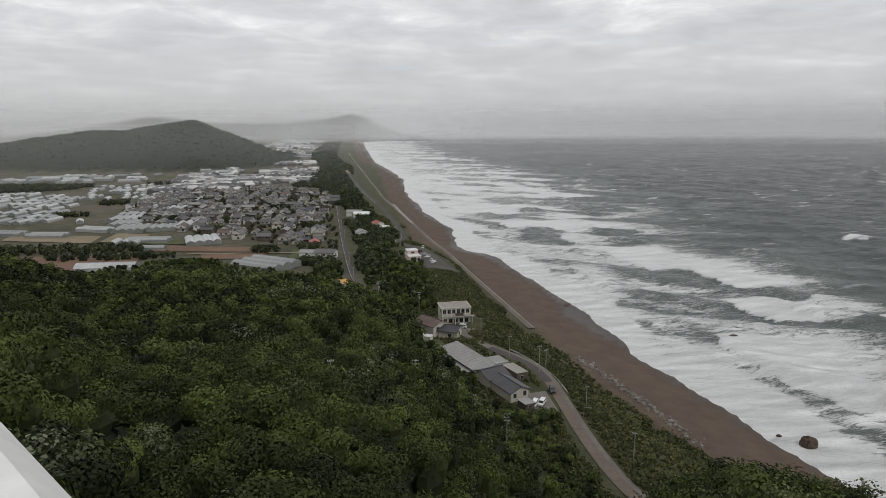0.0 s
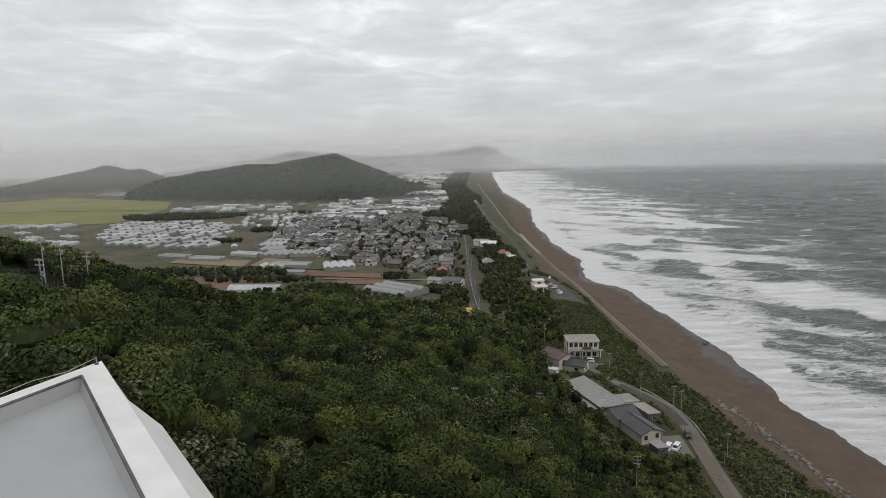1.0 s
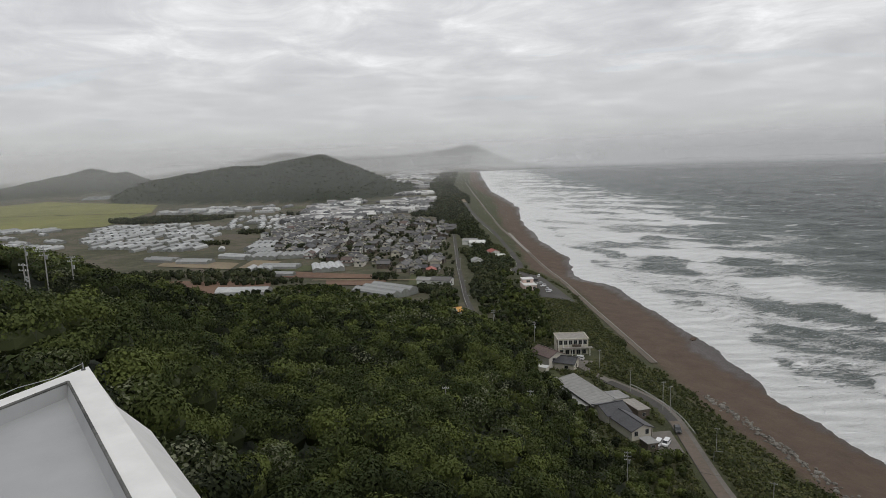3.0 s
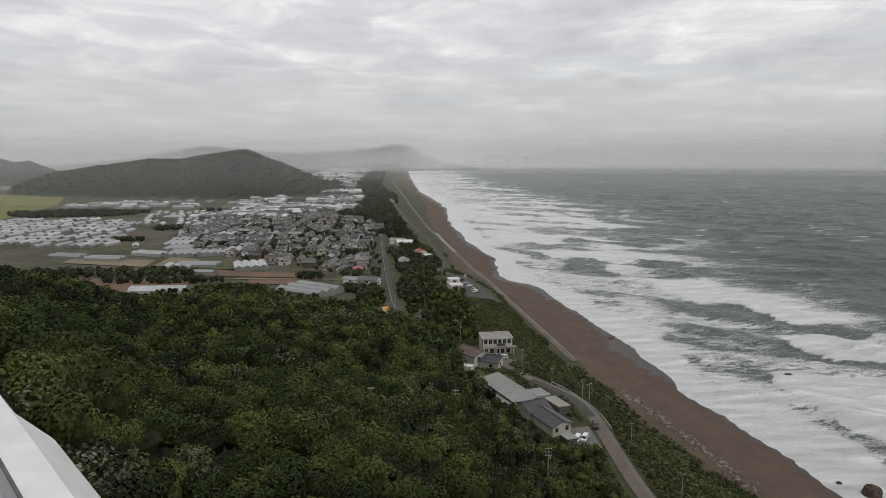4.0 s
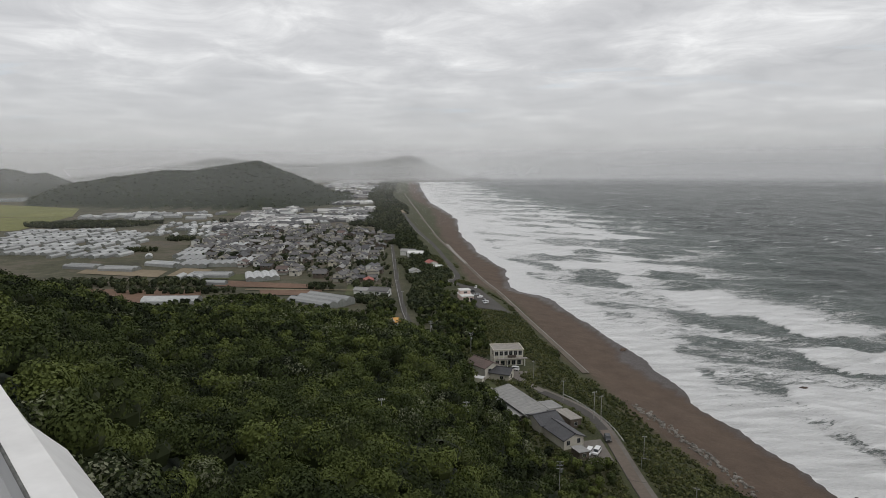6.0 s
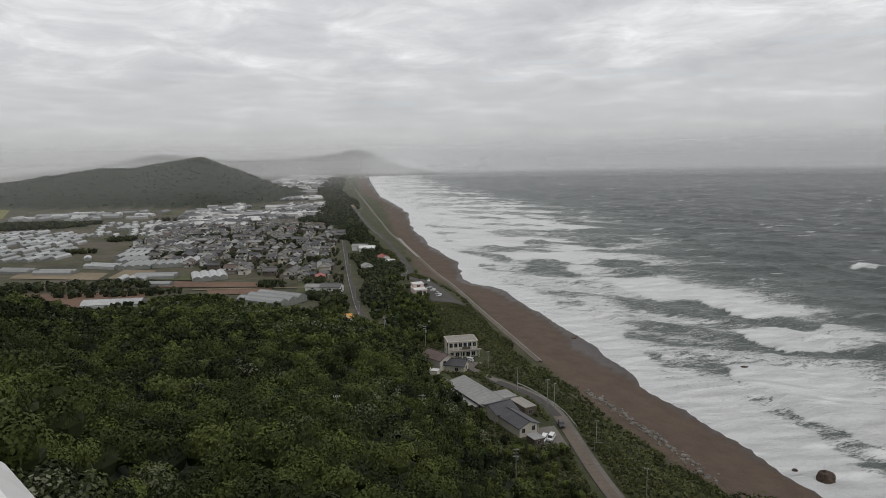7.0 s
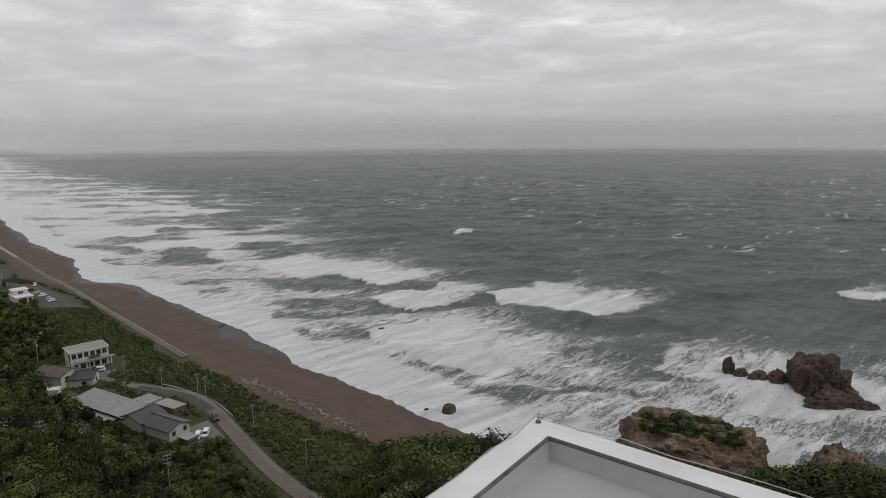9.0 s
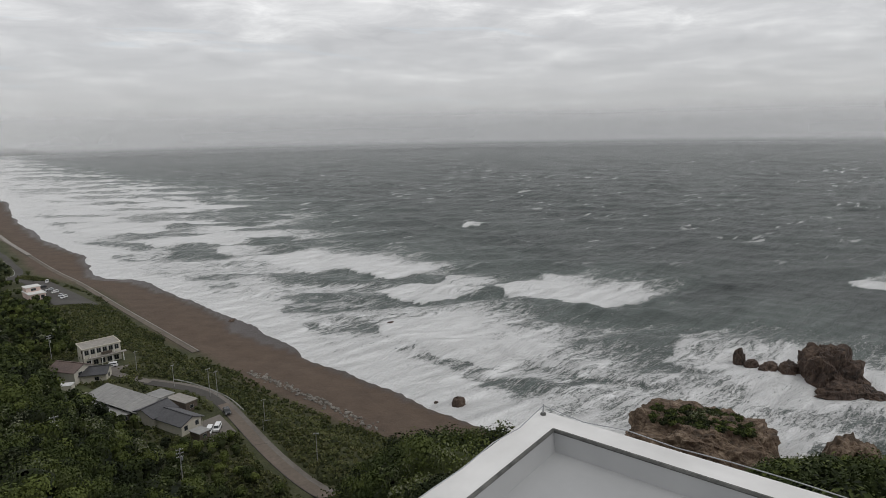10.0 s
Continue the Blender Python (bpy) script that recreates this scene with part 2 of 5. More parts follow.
front = np.arange(-62, 100.01, 0.42)
azs = np.concatenate([np.arange(-180, -62, 2.5), front, np.arange(102, 180.1, 2.5)])
azs[-1] = 180
rs = np.geomspace(4.0, 4940, 310)
gx, gy, gf = polar(azs, rs)
gz = height(gx, gy)
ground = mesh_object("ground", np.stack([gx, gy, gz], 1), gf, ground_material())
tagged(ground, "wooded hill, farm plain, brown beach and hazy hills", "ground", kind="structure")
d = shore(gy) - gx + (fbm(gx, gy, 40, 2, 5) - 0.5) * 8
r_all, az_all = np.hypot(gx, gy), np.degrees(np.arctan2(gx, gy))
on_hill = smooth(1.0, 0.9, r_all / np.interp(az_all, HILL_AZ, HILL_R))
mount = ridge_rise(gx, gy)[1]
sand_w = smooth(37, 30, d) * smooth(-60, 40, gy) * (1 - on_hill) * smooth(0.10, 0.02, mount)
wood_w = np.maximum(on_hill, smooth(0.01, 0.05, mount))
farm_w = smooth(70, 130, d) * (1 - on_hill)
wet_w = smooth(-1.5, 2.0, gx - np.interp(gy, WET_Y, WET_X) + (fbm(gx, gy, 14, 3, 61) - 0.5) * 8) * sand_w
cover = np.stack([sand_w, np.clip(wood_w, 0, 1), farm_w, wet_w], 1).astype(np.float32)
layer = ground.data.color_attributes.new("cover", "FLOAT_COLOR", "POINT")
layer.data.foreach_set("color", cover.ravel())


# ---------------------------------------------------------------- sea
BORES = (  # front x, y, half length along the shore, trail seaward, strength
    (248, 245, 46, 105, 1.0), (150, 222, 52, 100, 1.0), (182, 302, 24, 90, 1.0), (165, 440, 55, 100, 1.0),
    (200, 385, 44, 90, 1.0), (110, 600, 26, 130, 1.0), (225, 545, 30, 70, 0.6), (420, 135, 16, 60, 0.9),
    (385, 488, 8, 45, 0.9), (120, 390, 40, 55, 0.7), (238, 310, 22, 50, 0.7), (150, 520, 30, 60, 0.7),
    (176, 175, 30, 60, 0.7), (226, 110, 50, 110, 0.68), (60, 760, 60, 120, 0.8), (110, 860, 40, 140, 0.7),
    (185, 150, 30, 70, 0.6),
)


def sea_fields(x, y):
    d = x - swash(y)
    swell = np.zeros(len(x))
    for k, (ang, wl, amp) in enumerate(((8, 58, 1.5), (-14, 36, 1.0), (26, 21, 0.55), (-32, 13, 0.34), (50, 8.0, 0.16))):
        a = radians(ang)
        ph = (x * math.cos(a + 0.95) + y * math.sin(a + 0.95)) / wl * 2 * math.pi + fbm(x, y, 90, 2, 11 + k) * 9
        swell += amp * (1 - np.abs(np.sin(ph / 2)) * 2 + 0.3) * (0.45 + 1.1 * vnoise(x, y, 70, 20 + k))
    fade = smooth(-6, 45, d)
    z = swell * fade * 0.8
    wob = (fbm(x, y, 28, 4, 31) - 0.5)
    streak = fbm(x * 0.35 + y * 0.12, y, 9, 4, 37)
    crest, travel = x * 0.85 - y * 0.52, x * 0.52 + y * 0.85
    bands = fbm(crest * 0.38, travel * 1.15, 24, 4, 43)
    foam = smooth(38, 14, d + wob * 36) * (0.98 + 0.2 * fbm(crest, travel, 15, 3, 63))
    foam = np.maximum(foam, smooth(140, 20, d + wob * 70) * (0.52 + 0.32 * smooth(0.40, 0.62, fbm(crest * 0.55, travel * 1.2, 20, 3, 41))))
    far_w = smooth(420, 900, np.hypot(x, y))
    zone = smooth(280 + 170 * far_w, 80, d + wob * 120)
    foam = np.maximum(foam, zone * (0.42 + 0.20 * far_w + (0.30 + 0.44 * far_w) * smooth(0.46, 0.62, bands)))
    for fx, fy, half, trail, s in BORES:
        q = (y - fy + (fbm(x, y, 22, 3, 49) - 0.5) * 22) / half
        lead = fx + 10 * q * q - (y - fy) * 0.12 + (fbm(x, y, 17, 3, 47) - 0.5) * 16
        v = (x - lead) / trail
        body = smooth(-0.015, 0.02, v) * (1 - smooth(0.06, 1.0, v) * 0.62) * smooth(1.0, 0.72, np.abs(q)) * smooth(1.35, 0.75, v)
        foam = np.maximum(foam, s * body * (0.86 + 0.5 * streak))
        z = z + 1.5 * s * smooth(-0.05, 0.05, v) * smooth(0.6, 0.05, v) * smooth(1.0, 0.6, np.abs(q))
    # backwash round the rocks
    for cx, cy, rad in ((252, 98, 58), (180, 100, 34), (128, 165, 16)):
        q = np.hypot(x - cx, y - cy) + wob * 30
        foam = np.maximum(foam, smooth(rad, rad * 0.45, q) * (0.66 + 0.4 * streak))
    return z, np.clip(foam, 0, 1), d


def sea_material():
    m, t, b = material("storm_sea_water")
    at = t.nodes.new("ShaderNodeAttribute")
    at.attribute_name = "foam"
    f = at.outputs["Fac"]
    lace = noise_tex(t, 1.0, 8.0, 0.68, stretched(t, 0.075, 0.34, 0.3, -30), 0.9)
    fine = noise_tex(t, 1.0, 6.0, 0.7, stretched(t, 0.6, 1.7, 1.0, -30), 0.5)
    g = mathn(t, "ADD", mathn(t, "MULTIPLY", lace, 0.52), mathn(t, "MULTIPLY", fine, 0.48))
    g = mathn(t, "ADD", mathn(t, "MULTIPLY", mathn(t, "SUBTRACT", g, 0.5), 2.1), 0.5)
    edge = mathn(t, "MULTIPLY", mathn(t, "SUBTRACT", mathn(t, "ADD", mathn(t, "MULTIPLY", f, 0.80), g), 0.86), 5.0, True)
    # whitecaps: short bright crests, more in some gusts than in others
    cap = noise_tex(t, 1.0, 3.0, 0.55, stretched(t, 0.028, 0.105, 0.1, -24), 0.5)
    gust = mathn(t, "MULTIPLY", mathn(t, "SUBTRACT", noise_tex(t, 0.006, 3.0), 0.5), 0.22)
    cap = mathn(t, "MULTIPLY", mathn(t, "SUBTRACT", mathn(t, "ADD", cap, gust), 0.640), 22.0, True)
    sep = t.nodes.new("ShaderNodeSeparateXYZ")
    put(t, t.nodes.new("ShaderNodeNewGeometry").outputs["Position"], sep.inputs[0])
    offshore = mathn(t, "DIVIDE", mathn(t, "SUBTRACT", mathn(t, "ADD", sep.outputs[0], sep.outputs[1]), 480.0), 350.0, True)
    cap = mathn(t, "MULTIPLY", cap, offshore)
    cap = mathn(t, "MULTIPLY", cap, mathn(t, "MULTIPLY", mathn(t, "SUBTRACT", fine, 0.30), 5.0, True))
    edge = mathn(t, "MAXIMUM", edge, mathn(t, "MULTIPLY", cap, 0.95))
    depth = noise_tex(t, 0.012, 4.0)
    water = ramp(t, depth, (0.35, (0.058, 0.068, 0.066)), (0.65, (0.088, 0.104, 0.098)))
    churn = mixc(t, mathn(t, "MULTIPLY", f, 1.3, True), water, (0.17, 0.205, 0.19))
    white = mixc(t, fine, (0.62, 0.63, 0.625), (0.88, 0.88, 0.875))
    put(t, mixc(t, edge, churn, white), b.inputs["Base Color"])
    rr = t.nodes.new("ShaderNodeMapRange")
    rr.inputs[3].default_value, rr.inputs[4].default_value = 0.33, 0.95
    put(t, edge, rr.inputs[0])
    put(t, rr.outputs[0], b.inputs["Roughness"])
    b.inputs["IOR"].default_value = 1.33
    chop = noise_tex(t, 1.0, 8.0, 0.66, stretched(t, 0.045, 0.15, 0.1, -30), 0.7)
    bump(t, b, mathn(t, "ADD", chop, mathn(t, "MULTIPLY", edge, 0.12)), 1.0, 5.5)
    return m


sx, sy, sf = polar(np.concatenate([np.arange(-14, 112.01, 0.21)]), np.geomspace(125, 4945, 430))
keep = (sx - swash(sy) > -16)
sz, foam, sd = sea_fields(sx, sy)
sz = sz + np.interp(sd, (-14, 0, 20), (-0.30, -0.05, 0.0))
ok = keep[sf].any(1)
sea = mesh_object("sea", np.stack([sx, sy, sz], 1), sf[ok], sea_material())
tagged(sea, "grey-green stormy sea with breaking white surf", "sea", kind="structure")
layer = sea.data.attributes.new("foam", "FLOAT", "POINT")
layer.data.foreach_set("value", foam.astype(np.float32))


# ---------------------------------------------------------------- haze of distance, put in as thin see-through sheets
def haze_sheet_material(name, density, depth_of_rise):
    m = bpy.data.materials.new(name)
    m.use_nodes = True
    t = m.node_tree
    t.nodes.clear()
    out = t.nodes.new("ShaderNodeOutputMaterial")
    clear, dif, tra = t.nodes.new("ShaderNodeBsdfTransparent"), t.nodes.new("ShaderNodeBsdfDiffuse"), t.nodes.new("ShaderNodeBsdfTranslucent")
    for n in (dif, tra):
        n.inputs[0].default_value = (0.95, 0.95, 0.955, 1)
    half = t.nodes.new("ShaderNodeMixShader")
    half.inputs[0].default_value = 0.5
    put(t, dif.outputs[0], half.inputs[1])
    put(t, tra.outputs[0], half.inputs[2])
    g = t.nodes.new("ShaderNodeNewGeometry")
    s = t.nodes.new("ShaderNodeSeparateXYZ")
    put(t, g.outputs["Position"], s.inputs[0])
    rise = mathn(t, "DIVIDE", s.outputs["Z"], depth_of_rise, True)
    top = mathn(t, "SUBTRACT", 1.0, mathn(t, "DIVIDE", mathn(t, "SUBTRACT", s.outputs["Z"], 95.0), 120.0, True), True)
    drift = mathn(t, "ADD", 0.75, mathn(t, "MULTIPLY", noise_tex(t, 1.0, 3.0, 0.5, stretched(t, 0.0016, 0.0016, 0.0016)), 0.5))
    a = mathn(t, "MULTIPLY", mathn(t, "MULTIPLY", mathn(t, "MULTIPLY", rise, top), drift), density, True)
    mx = t.nodes.new("ShaderNodeMixShader")
    put(t, a, mx.inputs[0])
    put(t, clear.outputs[0], mx.inputs[1])
    put(t, half.outputs[0], mx.inputs[2])
    put(t, mx.outputs[0], out.inputs[0])
    return m


# rings of added haze sheets, denser far out, fade hills and horizon
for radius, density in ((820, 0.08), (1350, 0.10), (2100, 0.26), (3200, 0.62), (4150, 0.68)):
    a = np.radians(np.arange(-70, 120.1, 2.0))
    n = len(a)
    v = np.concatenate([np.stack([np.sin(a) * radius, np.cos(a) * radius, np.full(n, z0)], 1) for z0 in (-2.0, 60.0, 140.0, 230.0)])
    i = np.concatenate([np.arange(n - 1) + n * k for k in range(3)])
    veil = mesh_object("mist", v, np.stack([i, i + 1, i + n + 1, i + n], 1), haze_sheet_material("haze_sheet", density, 70.0 if radius < 3000 else 38.0 if radius < 4000 else 22.0))
    tagged(veil, "thin see-through grey sheet standing in for distance haze", "mist", kind="stuff")


# ---------------------------------------------------------------- building helpers
class Shape:
    """Collects faces of one mesh."""

    def __init__(self):
        self.v, self.f = [], []

    def face(self, *pts):
        n = len(self.v)
        self.v += [tuple(p) for p in pts]
        self.f.append(tuple(range(n, n + len(pts))))
        return self

    def box(self, x0, y0, z0, x1, y1, z1):
        n = len(self.v)
        self.v += [(x0, y0, z0), (x1, y0, z0), (x1, y1, z0), (x0, y1, z0), (x0, y0, z1), (x1, y0, z1), (x1, y1, z1), (x0, y1, z1)]
        self.f += [tuple(n + i for i in q) for q in ((3, 2, 1, 0), (4, 5, 6, 7), (0, 1, 5, 4), (1, 2, 6, 5), (2, 3, 7, 6), (3, 0, 4, 7))]
        return self

    def slab(self, pts, thick):
        """A plate under the polygon pts, thick metres deep."""
        low = [(x, y, z - thick) for x, y, z in pts]
        self.face(*pts)
        self.face(*low[::-1])
        for i in range(len(pts)):
            j = (i + 1) % len(pts)
            self.face(pts[i], low[i], low[j], pts[j])
        return self

    def line(self, pts, r, sides=5):
        """One unbroken thin tube along pts."""
        n = len(self.v)
        for i, p in enumerate(pts):
            q = (pts[min(i + 1, len(pts) - 1)] - pts[max(i - 1, 0)]).to_track_quat("Z", "Y")
            self.v += [tuple(p + q @ Vector((math.cos(k * 2 * math.pi / sides) * r, math.sin(k * 2 * math.pi / sides) * r, 0))) for k in range(sides)]
        for i in range(len(pts) - 1):
            self.f += [(n + i * sides + k, n + i * sides + (k + 1) % sides, n + (i + 1) * sides + (k + 1) % sides, n + (i + 1) * sides + k) for k in range(sides)]
        return self

    def tube(self, a, b, ra, rb, sides=8):
        a, b = Vector(a), Vector(b)
        q = (b - a).to_track_quat("Z", "Y")
        n = len(self.v)
        for p, r in ((a, ra), (b, rb)):
            for i in range(sides):
                t = 2 * math.pi * i / sides
                self.v.append(tuple(p + q @ Vector((math.cos(t) * r, math.sin(t) * r, 0))))
        self.f += [(n + i, n + (i + 1) % sides, n + sides + (i + 1) % sides, n + sides + i) for i in range(sides)]
        self.f += [tuple(n + i for i in reversed(range(sides))), tuple(n + sides + i for i in range(sides))]
        return self


def part(name, shape, mat, parent=None, label="", smooth_shade=False):
    me = bpy.data.meshes.new(name)
    me.from_pydata(shape.v, [], shape.f)
    me.materials.append(mat)
    if smooth_shade:
        me.polygons.foreach_set("use_smooth", np.ones(len(me.polygons), bool))
    me.update()
    ob = new(name, me)
    ob.parent = parent
    if label:
        ob["label"] = label
    return ob


def thing(name, label, category, group=""):
    ob = new(name)
    ob.empty_display_size = 0.5
    return tagged(ob, label, category, group)


# ---------------------------------------------------------------- woods
def leaf_material(name, dark, mid_c, light, pale=None, per_object=False):
    """Foliage: each tree has its tone (tint x), each spray a little of its own (tint y), crown cores carry painted
    shade (tint z).
    """
    m, t, b = material(name)
    at = t.nodes.new("ShaderNodeAttribute")
    at.attribute_name = "tint"
    sep = t.nodes.new("ShaderNodeSeparateXYZ")
    put(t, at.outputs["Vector"], sep.inputs[0])
    stand = noise_tex(t, 0.022, 3.0, 0.55)
    tone = sep.outputs[0]
    if per_object:
        tone = t.nodes.new("ShaderNodeObjectInfo").outputs["Random"]
    fac = mathn(t, "ADD", mathn(t, "MULTIPLY", tone, 0.44), mathn(t, "MULTIPLY", stand, 0.48))
    fac = mathn(t, "ADD", fac, mathn(t, "MULTIPLY", sep.outputs[1], 0.10))
    col = ramp(t, fac, (0.28, dark), (0.50, mid_c), (0.78, light))
    if pale:
        spot = mathn(t, "MULTIPLY", mathn(t, "SUBTRACT", noise_tex(t, 0.055, 3.0, 0.6), 0.58), 9.0, True)
        spot = mathn(t, "MULTIPLY", spot, mathn(t, "GREATER_THAN", sep.outputs[1], 0.62))
        col = mixc(t, spot, col, pale)
    # tint z pulls the cores towards black: shade painted between the leaf sprays
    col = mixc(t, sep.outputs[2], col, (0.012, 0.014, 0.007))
    put(t, col, b.inputs["Base Color"])
    b.inputs["Roughness"].default_value = 0.75
    b.inputs["Specular IOR Level"].default_value = 0.15
    return m


LEAF = leaf_material("evergreen_leaves", (0.012, 0.017, 0.007), (0.040, 0.054, 0.016), (0.112, 0.135, 0.036), (0.20, 0.21, 0.14))
LEAF_TREE = leaf_material("evergreen_tree_leaves", (0.012, 0.017, 0.007), (0.040, 0.054, 0.016), (0.112, 0.135, 0.036), (0.20, 0.21, 0.14), True)
PINE = leaf_material("pine_needles", (0.022, 0.029, 0.015), (0.045, 0.056, 0.027), (0.082, 0.090, 0.043))
SCRUB = leaf_material("coastal_scrub", (0.036, 0.045, 0.017), (0.072, 0.084, 0.030), (0.13, 0.13, 0.055))
BARK = surface("grey_brown_bark", (0.05, 0.042, 0.034), (0.13, 0.115, 0.095), 6.0)


def crowns(cx, cy, cz, rad, tall, leaves, size, rng):
    """Leaf sprays over lobed crowns, and a close core under them. Returns vertices and quads."""
    n, lobes = len(cx), 8
    th = rng.uniform(0, 2 * np.pi, (n, lobes))
    ring = np.sqrt(rng.uniform(0.0, 1.0, (n, lobes))) * 0.66
    ring[:, 0] = 0.1
    lz = np.sqrt(np.clip(1 - ring ** 2, 0, 1)) * 0.55 * rng.uniform(0.75, 1.2, (n, lobes))
    lr = rng.uniform(0.36, 0.56, (n, lobes))
    which = rng.integers(0, lobes, (n, leaves))
    row = np.arange(n)[:, None]
    dz = rng.uniform(-0.45, 1.0, (n, leaves))
    da = rng.uniform(0, 2 * np.pi, (n, leaves))
    h = np.sqrt(1 - np.clip(dz, -1, 1) ** 2)
    dirs = np.stack([np.cos(da) * h, np.sin(da) * h, dz], -1)
    lobe = np.stack([np.cos(th) * ring, np.sin(th) * ring, lz], -1)[row, which]
    p = lobe + dirs * (lr[row, which] * rng.uniform(0.86, 1.06, (n, leaves)))[..., None]
    scale = np.stack([rad, rad, tall], -1)[:, None, :]
    p = p * scale + np.stack([cx, cy, cz], -1)[:, None, :]
    soft = dirs * 0.7 + lobe * np.array([0.95, 0.95, 0.5]) + np.array([0, 0, 0.05])
    nrm = dirs + rng.normal(0, 0.24, dirs.shape)
    nrm /= np.linalg.norm(nrm, axis=-1, keepdims=True)
    side = np.cross(nrm, rng.normal(0, 1, nrm.shape))
    side /= np.linalg.norm(side, axis=-1, keepdims=True) + 1e-9
    other = np.cross(nrm, side)
    sz = (rng.uniform(0.6, 1.3, (n, leaves)) * size)[..., None]
    a, b = side * sz, other * sz * 0.62
    quad = np.stack([p - a, p - b + nrm * sz * 0.12, p + a, p + b + nrm * sz * 0.12], 2).reshape(-1, 3)
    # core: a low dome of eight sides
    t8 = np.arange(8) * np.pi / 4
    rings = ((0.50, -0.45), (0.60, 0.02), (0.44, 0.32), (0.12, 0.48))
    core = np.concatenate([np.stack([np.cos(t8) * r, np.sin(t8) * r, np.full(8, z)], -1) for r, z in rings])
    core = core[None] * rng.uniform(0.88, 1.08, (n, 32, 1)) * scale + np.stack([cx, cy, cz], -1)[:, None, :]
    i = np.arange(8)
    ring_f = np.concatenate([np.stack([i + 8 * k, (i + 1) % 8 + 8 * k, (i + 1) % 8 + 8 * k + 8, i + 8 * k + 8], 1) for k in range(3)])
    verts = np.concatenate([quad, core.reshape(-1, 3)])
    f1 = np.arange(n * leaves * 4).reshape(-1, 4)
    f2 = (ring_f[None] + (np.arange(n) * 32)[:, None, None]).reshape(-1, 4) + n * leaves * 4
    # shading normals follow the lobes, so that each crown reads as rounded
    soft = soft + rng.normal(0, 0.14, soft.shape)
    soft /= np.linalg.norm(soft, axis=-1, keepdims=True)
    out = core - np.stack([cx, cy, cz], -1)[:, None, :]
    out /= np.linalg.norm(out, axis=-1, keepdims=True) + 1e-9
    normals = np.concatenate([np.repeat(soft.reshape(-1, 3), 4, 0), out.reshape(-1, 3)])
    tone = np.clip(rng.normal(0.5, 0.30, n), 0, 1)
    own = rng.uniform(0, 1, (n, leaves))
    leaf_t = np.stack([np.broadcast_to(tone[:, None], own.shape), own, np.zeros_like(own)], -1).reshape(-1, 3)
    # cores darkened in colour, as the gaps inside a crown would be shaded
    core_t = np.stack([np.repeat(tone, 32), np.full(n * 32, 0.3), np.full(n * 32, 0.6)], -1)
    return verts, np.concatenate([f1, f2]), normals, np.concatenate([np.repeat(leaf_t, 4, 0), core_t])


# things keep the trees off these places: x, y, radius
CLEAR = [(-25, 272, 5), (-27, 290, 6), (-70, 80, 9), (-60, 69, 7), (-80, 91, 7), (-74, 83, 6), (-67, 76, 5), (-47, 427, 8), (-60, 432, 8), (-13, 545, 7), (-26, 505, 7), (-27, 313, 8), (-20, 300, 6), (26, 254, 15), (15, 246, 9), (21, 240, 7), (23, 222, 9), (28, 210, 9), (31, 200, 8), (36, 192, 9), (40, 182, 10), (44, 174, 9), (38, 205, 6),
         (-30, 326, 9), (12, 440, 13), (13, 414, 12), (-84, 394, 26), (-100, 402, 14), (-66, 386, 16), (-178, 382, 12), (-160, 380, 12), (-195, 383, 12),
         (28, 236, 6), (-104, 118, 6), (-125, 128, 14), (-112, 112, 8), (15, 229, 6)]
COAST_ROAD = ((36, 224), (41, 217), (47.3, 209.5), (50.8, 201.5), (51.9, 190), (52, 177), (52.1, 164), (52.3, 150), (54, 132), (60, 108), (70, 84), (78, 60))
TOWN_ROAD = ((-62, 700), (-53, 612), (-46, 545), (-40, 487), (-32, 421), (-26, 371), (-19, 325), (-9, 300))
WALL_LINE = ((65, 270), (61, 305), (53.5, 352), (45, 418), (39, 468), (29.5, 530), (21, 590), (6, 690), (-8, 786), (-36, 1033), (-82, 1486), (-140, 2100))
SHORE_ROAD = ((-90, 1250), (-60, 1000), (-37, 834), (-15, 711), (3, 582), (10, 520), (9, 497), (3, 486), (5, 474), (14, 462))


def near_line(x, y, line, gap):
    best = np.full(len(x), 1e9)
    for (x0, y0), (x1, y1) in zip(line[:-1], line[1:]):
        dx, dy = x1 - x0, y1 - y0
        u = np.clip(((x - x0) * dx + (y - y0) * dy) / (dx * dx + dy * dy), 0, 1)
        best = np.minimum(best, np.hypot(x - x0 - u * dx, y - y0 - u * dy))
    return best < gap


def open_ground(x, y, margin=0.0):
    """True where trees may stand."""
    ok = np.ones(len(x), bool)
    for px, py, pr in CLEAR:
        ok &= np.hypot(x - px, y - py) > pr + margin
    ok &= ~near_line(x, y, COAST_ROAD, 5.2 + margin) & ~near_line(x, y, TOWN_ROAD, 4.5 + margin) & ~near_line(x, y, SHORE_ROAD, 5.0)
    return ok


def scatter(x0, x1, y0, y1, gap, rng):
    a, b = np.meshgrid(np.arange(x0, x1, gap), np.arange(y0, y1, gap))
    a, b = a.ravel() + rng.uniform(-0.45, 0.45, a.size) * gap, b.ravel() + rng.uniform(-0.45, 0.45, a.size) * gap
    return a, b


rng = np.random.default_rng(4)
tx, ty = scatter(-420, 190, -30, 460, 4.7, rng)
tr, ta = np.hypot(tx, ty), np.degrees(np.arctan2(tx, ty))
t_reach = np.interp(ta, HILL_AZ, HILL_R)
t_d = shore(ty) - tx
wooded = (tr < t_reach * (0.99 + 0.05 * rng.normal(0, 1, len(tx)).clip(-1, 1))) & (tr > 15) & (ta > -64) & (ta < 92) & (t_d > 6)
